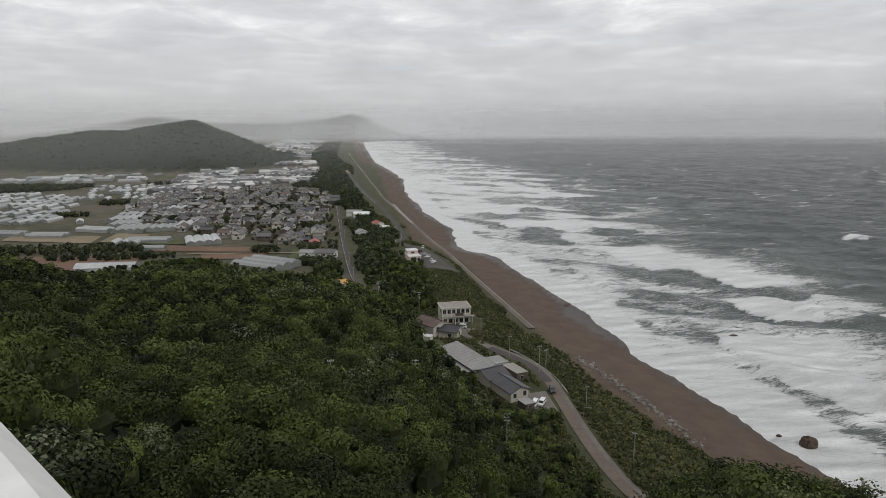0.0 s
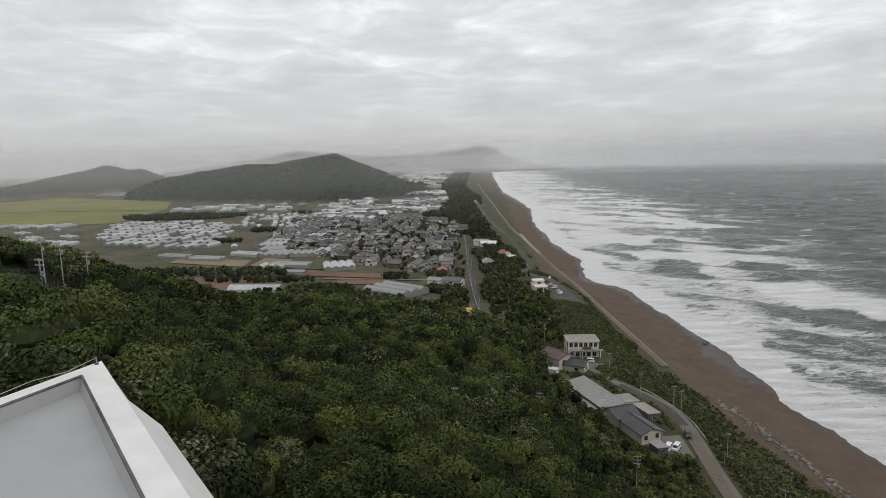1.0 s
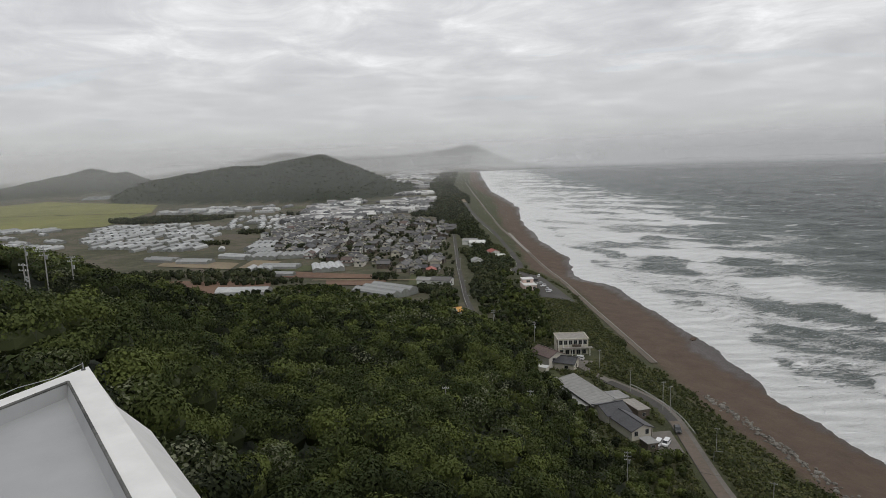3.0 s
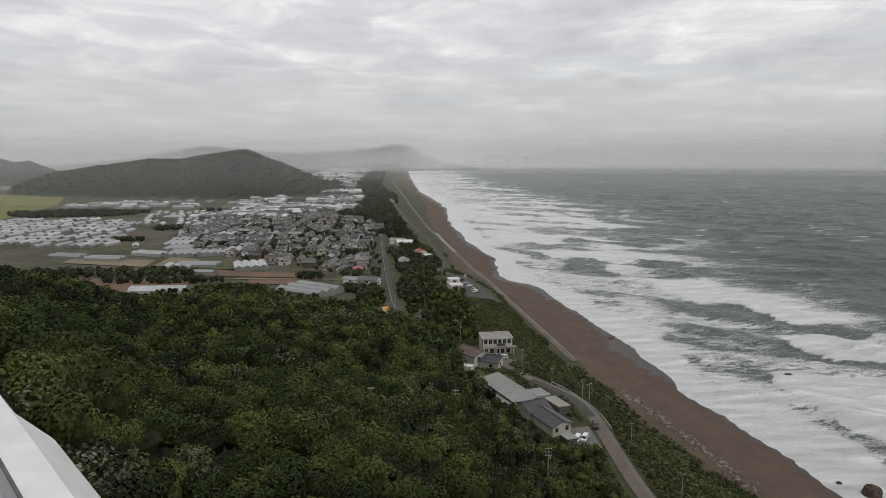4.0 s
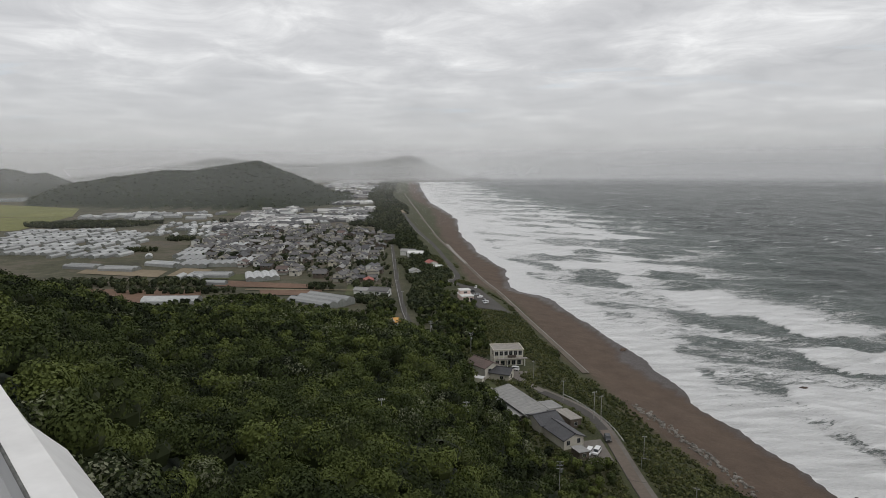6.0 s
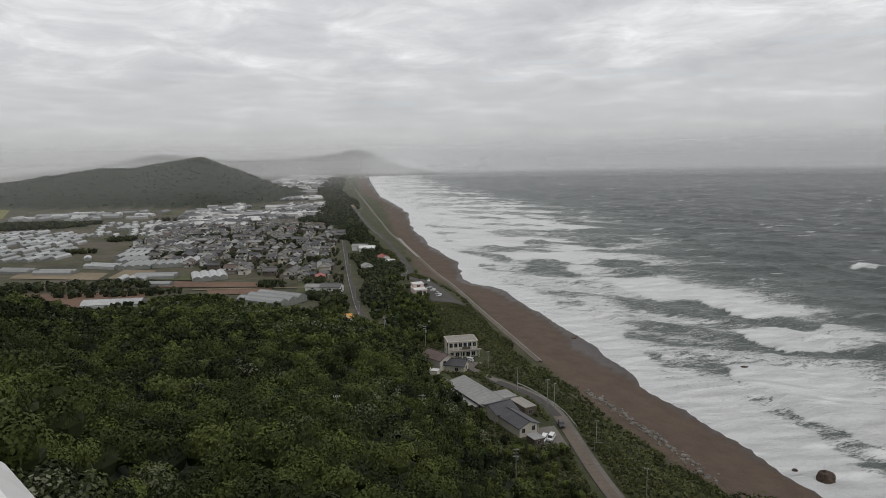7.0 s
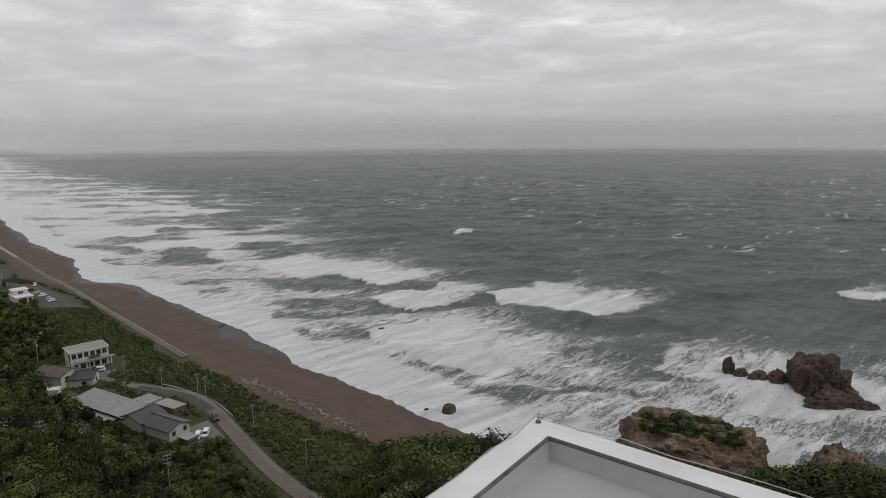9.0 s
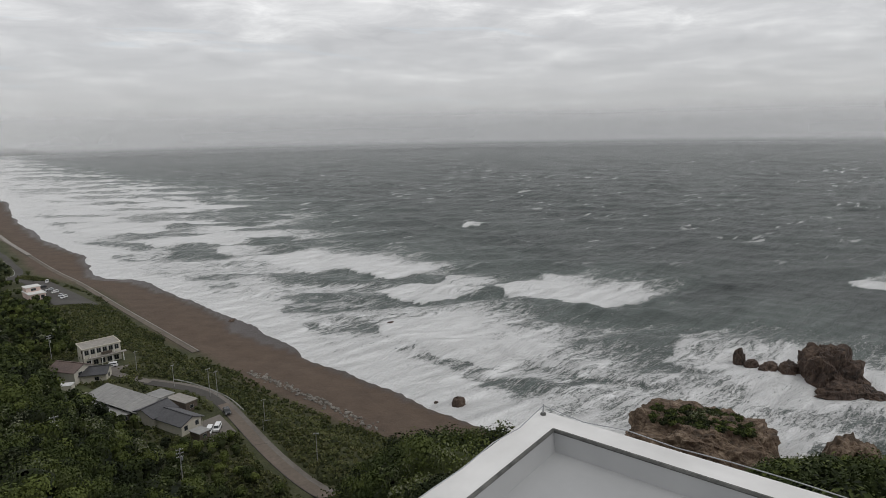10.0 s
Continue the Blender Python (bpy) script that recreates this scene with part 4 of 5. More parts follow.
def greenhouse(bays, bay_w, l, eave, label, group="greenhouses"):
    """A row of gabled vinyl houses joined side by side."""
    ob = thing("greenhouse", label, "greenhouse", group)
    w = bays * bay_w
    cover, frame = Shape(), Shape()
    for b in range(bays):
        x0 = -w / 2 + b * bay_w
        xm, x1, top = x0 + bay_w / 2, x0 + bay_w, eave + bay_w * 0.24
        steps = [(x0, eave), (x0 + bay_w * 0.2, eave + bay_w * 0.15), (xm, top), (x1 - bay_w * 0.2, eave + bay_w * 0.15), (x1, eave)]
        for (xa, za), (xb, zb) in zip(steps[:-1], steps[1:]):
            cover.face((xa, -l / 2, za), (xb, -l / 2, zb), (xb, l / 2, zb), (xa, l / 2, za))
        for y in (-l / 2, l / 2):
            part("gable", Shape().face((x0, y, -0.8), (x1, y, -0.8), *[(x, y, z) for x, z in steps[::-1]]), VINYL_END, ob)
        frame.box(xm - 0.12, -l / 2, top, xm + 0.12, l / 2, top + 0.12)
        frame.box(x0 - 0.15, -l / 2 - 0.1, eave - 0.1, x0 + 0.15, l / 2 + 0.1, eave + 0.1)
    for x in (-w / 2, w / 2):
        cover.face((x, -l / 2, -0.8), (x, l / 2, -0.8), (x, l / 2, eave), (x, -l / 2, eave))
    part("cover", cover, VINYL, ob)
    part("frame", frame, GALV, ob, "galvanised ridge and gutter bars")
    return ob


def inside(x, y, poly):
    hit = False
    for (x0, y0), (x1, y1) in zip(poly, poly[1:] + poly[:1]):
        if (y0 > y) != (y1 > y) and x < (x1 - x0) * (y - y0) / (y1 - y0) + x0:
            hit = not hit
    return hit


house_kinds = [
    town_house("hip", 8.5, 11, 5.2, PLASTER, TILE, "two-storey house with grey tiled hip roof"),
    town_house("tier", 7.5, 10, 5.8, PLASTER, TILE, "two-storey house with stepped grey tile roofs"),
    town_house("gable", 8, 12, 4.4, TIMBER, TILE, "timber-clad house with grey tiled gable roof"),
    town_house("gable", 7, 9, 5.4, WHITEWALL, TILE_DARK, "white house with dark slate gable roof"),
    town_house("gable", 7, 16, 3.6, TIMBER, SHEET, "long low barn with weathered sheet roof"),
    town_house("tier", 8, 9, 5.6, WHITEWALL, TILE_BROWN, "white house with stepped brown tile roofs"),
    town_house("gable", 8, 11, 4.2, WHITEWALL, BLUE_ROOF, "white house with blue sheet-metal roof"),
]
TOWN = [(-43, 432), (-40, 520), (-52, 640), (-70, 800), (-150, 905), (-300, 880), (-300, 700), (-240, 600), (-150, 515), (-85, 478)]
spots = []
h_rng = random.Random(11)
for i in range(-2, 22):
    for j in range(-1, 42):
        x, y = -42 - i * 13.5 + h_rng.uniform(-3.5, 3.5) - j * 0.9, 428 + j * 12.2 + h_rng.uniform(-3, 3) + i * 1.6
        if inside(x, y, TOWN) and h_rng.random() < 0.60 and not near_line(np.array([x]), np.array([y]), TOWN_ROAD, 8.5)[0]:
            spots.append((x, y))
spots = spots[:290]
used = set()
for x, y in spots:
    k = h_rng.choices(range(7), (6, 6, 4, 2.5, 2.5, 0.8, 0.25))[0]
    m = pose(x, y, ground_z(x, y), 0, 0, h_rng.choice((0, 90, 0, 90, 180)) - 8 + h_rng.uniform(-7, 7))
    if k in used:
        sc = h_rng.uniform(0.72, 1.02)
        copy_thing(house_kinds[k], m @ Matrix.Diagonal((sc, sc * h_rng.uniform(0.85, 1.1), sc, 1)))
    else:
        house_kinds[k].matrix_basis = m
        used.add(k)
for k in range(7):
    if k not in used:
        house_kinds[k].matrix_basis = pose(-100 - 14 * k, 500, ground_z(-100 - 14 * k, 500))

# garden trees between the houses
g_rng = np.random.default_rng(21)
sp = np.array(spots)
qx, qy = scatter(-300, -38, 425, 905, 6.0, g_rng)
free = np.array([inside(a, b, TOWN) for a, b in zip(qx, qy)])
free &= np.min(np.hypot(qx[:, None] - sp[None, :, 0], qy[:, None] - sp[None, :, 1]), 1) > 7.0
free &= (g_rng.uniform(0, 1, len(qx)) < 0.55) & ~near_line(qx, qy, TOWN_ROAD, 4.5)
qx, qy = qx[free], qy[free]
q_s = g_rng.uniform(1.4, 3.0, len(qx))
v, f, nn, tt = crowns(qx, qy, height(qx, qy) + 0.8, q_s, q_s * 0.9, 26, 0.75, g_rng)
tagged(mesh_object("garden_trees", v, f, PINE, False, None, nn, tt), "dark garden trees and hedges between the town houses", "trees", kind="stuff")

# greenhouses in rows
gh_small = greenhouse(1, 6.2, 17, 2.2, "single milky vinyl greenhouse with rounded roof")
gh_long = greenhouse(2, 6.5, 34, 2.4, "long double-bay milky vinyl greenhouse")
gh_multi = greenhouse(4, 6.5, 30, 2.6, "four-bay milky vinyl greenhouse with gabled ends")
gh_small.matrix_basis = pose(-300, 610, ground_z(-300, 610), 0, 0, 24)
gh_long.matrix_basis = pose(-262, 560, ground_z(-262, 560), 0, 0, 70)
gh_multi.matrix_basis = pose(-248, 590, ground_z(-248, 590), 0, 0, 5)
FARM_W = [(-516, 683), (-434, 612), (-319, 603), (-350, 700), (-405, 825), (-500, 890), (-610, 855)]
FARM_N = [(-395, 800), (-255, 775), (-270, 860), (-320, 1030), (-441, 1075), (-455, 950), (-415, 880)]
n_small = 0
for polygon, dx, dy, turn, stretch, odds in ((FARM_W, 11.0, 29.0, -4, 1.45, 0.90), (FARM_N, 11.0, 24.0, 4, 1.15, 0.72)):
    for i in range(34):
        for j in range(16):
            x, y = -640 + i * dx + j * 1.8 + h_rng.uniform(-0.8, 0.8), 600 + j * dy + h_rng.uniform(-1.5, 1.5) + (i // 7) * 6
            if inside(x, y, polygon) and i % 8 != 7 and h_rng.random() < odds and n_small < 280:
                sc = h_rng.uniform(0.85, 1.1)
                copy_thing(gh_small, pose(x, y, ground_z(x, y), 0, 0, turn + h_rng.uniform(-2, 2)) @ Matrix.Diagonal((sc, stretch * h_rng.uniform(0.8, 1.05), sc, 1)))
                n_small += 1
for k in range(15):
    x, y = (-790 + 21 * k, 820 + 9 * (k % 3)) if k < 7 else (-650 + 19 * (k - 7), 668 - 5 * (k - 7))
    copy_thing(gh_long, pose(x, y, ground_z(x, y), 0, 0, -6 + h_rng.uniform(-2, 2)))
for x, y, turn in ((-340, 1104, 80), (-300, 1110, 80), (-254, 1135, 86), (-215, 1120, 86), (-307, 1175, 84), (-230, 1010, 20), (-195, 980, 20), (-205, 1050, 20)):
    copy_thing(gh_long, pose(x, y, ground_z(x, y), 0, 0, turn))
for x, y, turn, kind in ((-232, 560, 5, gh_multi), (-205, 566, 5, gh_multi), (-262, 620, 5, gh_multi), (-236, 640, 5, gh_multi), (-210, 640, 5, gh_multi), (-185, 575, 8, gh_multi),
                         (-268, 655, 5, gh_multi), (-240, 690, 3, gh_multi), (-265, 720, 3, gh_multi), (-290, 535, 80, gh_long), (-330, 548, 75, gh_long), (-152, 497, 20, gh_multi),
                         (-196, 503, 86, gh_long), (-212, 498, 4, gh_small), (-220, 497, 4, gh_small), (-203, 496, 4, gh_small), (-345, 900, 6, gh_multi), (-380, 890, 6, gh_multi),
                         (-560, 700, 60, gh_long), (-600, 690, 60, gh_long), (-640, 680, 60, gh_long), (-580, 660, 60, gh_long), (-540, 640, 60, gh_long), (-620, 640, 60, gh_long),
                         (-660, 740, 62, gh_long), (-700, 720, 62, gh_long), (-520, 610, 58, gh_long), (-560, 600, 58, gh_long), (-600, 590, 58, gh_long), (-640, 780, 60, gh_small),
                         (-180, 470 + 0, 84, gh_small), (-240, 770, 4, gh_multi), (-275, 800, 4, gh_multi), (-300, 790, 4, gh_multi)):
    copy_thing(kind, pose(x, y, ground_z(x, y), 0, 0, turn))

# the large greenhouses at the edge of the wood
big_gh = greenhouse(3, 9.0, 42, 2.6, "large three-bay glasshouse with grey-blue roofs at the wood's edge", "large greenhouses")
big_gh.matrix_basis = pose(-82, 393, ground_z(-82, 393) + 0.5, 0, 0, 58) @ Matrix.Diagonal((0.95, 0.86, 1, 1))
low_gh = greenhouse(1, 11.0, 36, 3.0, "long white vinyl greenhouse between field and wood", "large greenhouses")
low_gh.matrix_basis = pose(-178, 388, ground_z(-178, 388) + 0.6, 0, 0, 91)


def far_town(spots_, seed, mat, label, name):
    """Small houses and greenhouses too far off to count, each a body with a gabled roof."""
    q = np.random.default_rng(seed)
    n = len(spots_)
    c = np.array(spots_)
    w, l, h = q.uniform(3.5, 6.5, n), q.uniform(6, 17, n), q.uniform(3.0, 5.0, n)
    grow = np.interp(np.hypot(c[:, 0], c[:, 1]), (900, 3500), (1.0, 1.9))
    w, l = w * grow, l * grow
    a = q.choice([0, math.pi / 2], n) + q.normal(0, 0.1, n)
    z = height(c[:, 0], c[:, 1])
    shape = np.array([(-1, -1, 0), (1, -1, 0), (1, 1, 0), (-1, 1, 0), (-1, -1, 1), (1, -1, 1), (1, 1, 1), (-1, 1, 1), (0, -1, 1.6), (0, 1, 1.6)], float)
    p = shape[None] * np.stack([w, l, h], -1)[:, None, :]
    x = p[..., 0] * np.cos(a)[:, None] - p[..., 1] * np.sin(a)[:, None] + c[:, 0:1]
    y = p[..., 0] * np.sin(a)[:, None] + p[..., 1] * np.cos(a)[:, None] + c[:, 1:2]
    v = np.stack([x, y, p[..., 2] + z[:, None] - 0.3], -1).reshape(-1, 3)
    f = np.array([(0, 1, 5, 4), (1, 2, 6, 5), (2, 3, 7, 6), (3, 0, 4, 7), (4, 8, 9, 7), (8, 5, 6, 9), (4, 5, 8, 8), (6, 7, 9, 9)])
    f = f[None] + (np.arange(n) * 10)[:, None, None]
    f = f.reshape(-1, 4)
    f[f[:, 2] == f[:, 3], 3] = f[f[:, 2] == f[:, 3], 0]
    quads = f[f[:, 0] != f[:, 3]]
    tris = f[f[:, 0] == f[:, 3]][:, :3]
    me = bpy.data.meshes.new(name)
    me.from_pydata(v.tolist(), [], quads.tolist() + tris.tolist())
    me.materials.append(mat)
    return tagged(new(name, me), label, "buildings", kind="stuff")


def far_material(name, stops):
    m, t, b = material(name)
    g = t.nodes.new("ShaderNodeNewGeometry")
    put(t, ramp(t, g.outputs["Random Per Island"], *stops), b.inputs["Base Color"])
    b.inputs["Roughness"].default_value = 0.6
    return m


FAR_HOUSE = far_material("distant_roofs", ((0.0, (0.06, 0.062, 0.066)), (0.5, (0.13, 0.13, 0.13)), (0.7, (0.30, 0.29, 0.28)), (0.9, (0.60, 0.60, 0.58))))
FAR_WHITE = far_material("distant_vinyl", ((0.0, (0.16, 0.165, 0.165)), (0.6, (0.36, 0.37, 0.36)), (1.0, (0.60, 0.60, 0.59))))
f_rng = random.Random(5)
far_a, far_b = [], []
for _ in range(5200):
    y = 880 + 2900 * f_rng.random() ** 1.5
    x = f_rng.uniform(-340 - (y - 880) * 0.10, -95 - (y - 880) * 0.075)
    blocked = ridge_rise(np.array([x]), np.array([y]))[1][0] > 0.03
    clump = float(vnoise(np.array([x]), np.array([y]), 90, 77)[0])
    if not blocked and shore(y) - x > np.interp(y, (900, 1200, 3000), (120, 165, 195)) and clump > 0.47 and len(far_a) + len(far_b) < 1300:
        (far_b if f_rng.random() < (0.14 if y < 2200 else 0.6) else far_a).append((x, y))
for _ in range(46):
    far_b.append((f_rng.uniform(-640, -430), f_rng.uniform(1060, 1180)))
far_town(far_a, 3, FAR_HOUSE, "distant crowded houses of the town in haze", "distant_houses")
far_town(far_b, 4, FAR_WHITE, "distant pale greenhouses scattered over the plain", "distant_greenhouses")


# ---------------------------------------------------------------- houses beside the coast road
def inn():
    ob = thing("inn", "cream two-storey flat-roofed inn with pale balcony band", "building")
    w, l, h = 12.8, 9.0, 6.6
    part("wall", Shape().box(0, 0, -2, w, l, h), PLASTER, ob)
    roof = part("roof", Shape().box(-0.25, -0.25, h, w + 0.25, l + 0.25, h + 0.18), CONCRETE, ob, "flat stained concrete roof")
    par = Shape()
    for x0, y0, x1, y1 in ((-0.3, -0.3, w + 0.3, 0), (-0.3, l, w + 0.3, l + 0.3), (-0.3, 0, 0, l), (w, 0, w + 0.3, l)):
        par.box(x0, y0, h + 0.05, x1, y1, h + 0.5)
    part("parapet", par, PLASTER, roof)
    part("canopy", Shape().box(1.5, -1.8, 3.1, w + 1.6, 0, 3.4), CONCRETE, ob, "pale canopy over the entrance")
    for x in (2.0, 5.6, 9.2, 13.0):
        part("post", Shape().box(x, -1.7, -1, x + 0.25, -1.45, 3.1), WHITEWALL, ob)
    for i in range(6):
        window_part(ob, 1.2 + i * 2.05, 0, 4.5, 1.3, 1.7, 0, -1)
        part("pier", Shape().box(0.05 + i * 2.05, -0.28, 3.4, 0.3 + i * 2.05, 0, 6.5), WHITEWALL, ob)
    for i in range(5):
        window_part(ob, 1.6 + i * 2.35, 0, 0.3, 1.5, 1.8, 0, -1, "door" if i == 2 else "window")
    part("balcony", Shape().box(6.0, -0.9, 3.7, 9.5, 0, 4.6), TIMBER, ob, "brown balcony front")
    window_part(ob, 0, 2.5, 4.6, 0.9, 1.3, -1, 0)
    window_part(ob, 0, 6.5, 1.2, 0.9, 1.3, -1, 0)
    part("pipe", Shape().tube((-0.12, 0.9, 0), (-0.12, 0.9, h), 0.12, 0.12), TIMBER, ob)
    return ob


inn().matrix_basis = pose(20.3, 252.6, ground_z(24, 254), 0, 0, 6)


def gabled(name, w, l, h, pitch, wall, roof, label, windows, over=0.6):
    ob = thing(name, label, "building" if name != "house" else "house")
    gable_walls(w, l, h, pitch, wall, ob)
    gable_roof(w, l, h, pitch, over, roof, ob)
    for x, y, z, ww, hh, nx, ny in windows:
        window_part(ob, x, y, z, ww, hh, nx, ny)
    return ob


g_h = gabled("house", 8, 11, 5.2, 0.42, PLASTER, TILE_BROWN, "cream house with brown tiled gable roof beside the inn",
             ((-1.5, -5.5, 3.2, 1.5, 1.1, 0, -1), (1.8, -5.5, 0.5, 1.6, 1.8, 0, -1), (4, -2, 3.0, 1.6, 1.1, 1, 0), (4, 2.5, 3.0, 1.6, 1.1, 1, 0)))
g_h.matrix_basis = pose(15.2, 241.5, ground_z(15, 242), 0, 0, 38)
g_h = gabled("house", 7, 8, 3.4, 0.42, PLASTER, TILE_DARK, "single-storey cream annex with dark slate roof",
             ((-3.5, -1, 1.0, 1.3, 1.1, -1, 0), (0, -4, 0.8, 1.5, 1.4, 0, -1)))
g_h.matrix_basis = pose(22.3, 237.5, ground_z(22, 238), 0, 0, 68)
porch = thing("lean_to", "small pale flat-roofed lean-to beside the house", "shed")
part("roof", Shape().box(-2.4, -1.6, 2.3, 2.4, 1.6, 2.45), WHITEWALL, porch)
part("wall", Shape().box(-2.2, -1.4, -0.5, 2.2, 1.4, 2.3), PLASTER, porch)
porch.matrix_basis = pose(12.5, 232.5, ground_z(12.5, 232.5), 0, 0, -25)

AX = 24.0
shed = thing("shed", "long open shed with weathered grey sheet roof", "shed")
s = Shape()
s.slab([(-4.8, -13.5, 3.5), (3.6, -13.5, 4.7), (3.6, 13.5, 4.7), (-4.8, 13.5, 3.5)], 0.16)
roof_s = part("roof", s, SHEET, shed)
for i in range(13):
    y = -13 + i * 2.16
    part("rib", Shape().slab([(-4.8, y, 3.56), (3.6, y, 4.76), (3.6, y + 0.09, 4.76), (-4.8, y + 0.09, 3.56)], 0.05), SHEET, roof_s)
part("wall", Shape().box(3.0, -13.2, -1, 3.2, 13.2, 4.5), TIMBER, shed)
part("wall", Shape().box(-3.3, 13.0, -1, 3.0, 13.2, 3.9), TIMBER, shed)
part("floor_slab", Shape().box(-3.3, -13.2, -1, 3.0, 13.0, 0.15), CONCRETE, shed)
for i in range(7):
    part("post", Shape().box(-3.35, -13 + i * 4.3, -1, -3.15, -12.8 + i * 4.3, 3.55), TIMBER, shed)
shed.matrix_basis = pose(25.6, 206, ground_z(26, 206), 0, 0, AX)
for x, y, w, l, h, mat, lab in ((20.2, 203.8, 2.8, 20, 2.4, SHEET, "low grey sheet-roofed lean-to along the shed"), (15.8, 216.5, 4.5, 5, 2.6, CONCRETE, "small pale flat-roofed store by the shed"),
                                (36.0, 203.0, 5.0, 6.5, 3.2, SHEET, "flat grey-roofed outbuilding beside the road"), (40.8, 195.5, 4.2, 8.5, 3.0, CONCRETE, "flat pale-roofed outbuilding beside the road"),
                                (39.6, 171.8, 3.4, 4.0, 2.4, SHEET, "small cream lean-to beside the parking yard")):
    hut = thing("outbuilding", lab, "shed")
    part("wall", Shape().box(-w / 2, -l / 2, -1.2, w / 2, l / 2, h), TIMBER if h < 3.1 else PLASTER, hut)
    part("roof", Shape().slab([(-w / 2 - 0.3, -l / 2 - 0.3, h + 0.35), (w / 2 + 0.3, -l / 2 - 0.3, h + 0.12), (w / 2 + 0.3, l / 2 + 0.3, h + 0.12), (-w / 2 - 0.3, l / 2 + 0.3, h + 0.35)], 0.18), mat, hut)
    window_part(hut, 0, -l / 2, 0.9, 1.2, 1.0, 0, -1)
    hut.matrix_basis = pose(x, y, ground_z(x, y), 0, 0, AX)
rest = gabled("restaurant", 7.2, 11.5, 3.4, 0.40, PLASTER, TILE_DARK, "cream restaurant with dark slate gable roof",
              ((-2.1, -5.75, 1.3, 1.1, 1.3, 0, -1), (1.7, -5.75, 1.4, 1.1, 1.4, 0, -1), (3.6, -3.2, 1.0, 1.6, 1.4, 1, 0), (3.6, 1.0, 1.0, 1.6, 1.4, 1, 0)))
part("pipe", Shape().tube((3.3, -5.85, 0), (3.3, -5.85, 3.3), 0.06, 0.06), TIMBER, rest)
rest.matrix_basis = pose(36.6, 182.6, ground_z(37, 184), 0, 0, AX)
hall = gabled("hall", 9.5, 8.0, 3.6, 0.34, PLASTER, TILE_DARK, "low hall with dark grey tiled roof joining the restaurant",
              ((-4.75, 0, 1.0, 1.5, 1.2, -1, 0),))
hall.matrix_basis = pose(32.0, 191.8, ground_z(32, 193), 0, 0, AX + 90)

kiosk = thing("beach_house", "pale pink flat-roofed beach house beside the car park", "building")
part("wall", Shape().box(-4, -7, -1, 4, 7, 3.4), PINKWALL, kiosk)
part("roof", Shape().box(-4.4, -7.4, 3.4, 4.4, 7.4, 3.7), WHITEWALL, kiosk)
part("upper_wall", Shape().box(-3.6, 0, 3.7, 3.6, 6.6, 6.2), PINKWALL, kiosk)
part("upper_roof", Shape().box(-4.0, -0.4, 6.2, 4.0, 7.0, 6.5), WHITEWALL, kiosk)
for i in range(3):
    window_part(kiosk, -2.4 + i * 2.4, -7, 0.5, 1.7, 1.9, 0, -1)
    window_part(kiosk, 4, -4.5 + i * 4, 0.8, 1.7, 1.6, 1, 0)
window_part(kiosk, 0, 0, 4.2, 2.4, 1.3, 0, -1)
kiosk.matrix_basis = pose(13.5, 415, ground_z(13.5, 415), 0, 0, 12)

for x, y, turn, w, l, h, wall, mat, lab in (
        (-30.5, 326, -70, 6.5, 8.5, 3.4, WHITEWALL, ORANGE_ROOF, "small house with bright orange sheet roof in the trees"),
        (-31.5, 316, -60, 4.5, 6, 2.8, TIMBER, SHEET, "grey-roofed shed below the orange-roofed house"),
        (-13, 545, 20, 8, 11, 5.0, WHITEWALL, RED_ROOF, "white house with red roof near the pines"),
        (-8, 536, 70, 6, 9, 3.0, WHITEWALL, WHITEWALL, "low white house with pale flat-looking roof"),
        (-26, 505, 15, 8, 10, 4.5, WHITEWALL, SHEET, "pale house with light grey sheet roof"),
        (-47, 427, 75, 9, 14, 4.6, WHITEWALL, TILE, "farmhouse with grey tiled roof beside the lane"),
        (-60, 432, 75, 7, 11, 3.8, WHITEWALL, SHEET, "white-walled farm shed with grey sheet roof"),
        (-38, 620, 80, 9, 15, 4.5, WHITEWALL, SHEET, "large white building with pale stepped roofs"),
        (-30, 606, 80, 9, 15, 4.5, WHITEWALL, WHITEWALL, "white hall with pale roof beside the pines"),
        (-60, 468, 10, 7, 10, 4.2, TIMBER, RED_ROOF, "dark house with rust-red roof among trees")):
    ob = gabled("house", w, l, h, 0.4, wall, mat, lab, ((0, -l / 2, h * 0.5, 1.6, 1.1, 0, -1), (w / 2, 0, h * 0.5, 1.6, 1.1, 1, 0), (-w / 2, 0, h * 0.5, 1.6, 1.1, -1, 0)))
    ob.matrix_basis = pose(x, y, ground_z(x, y), 0, 0, turn)


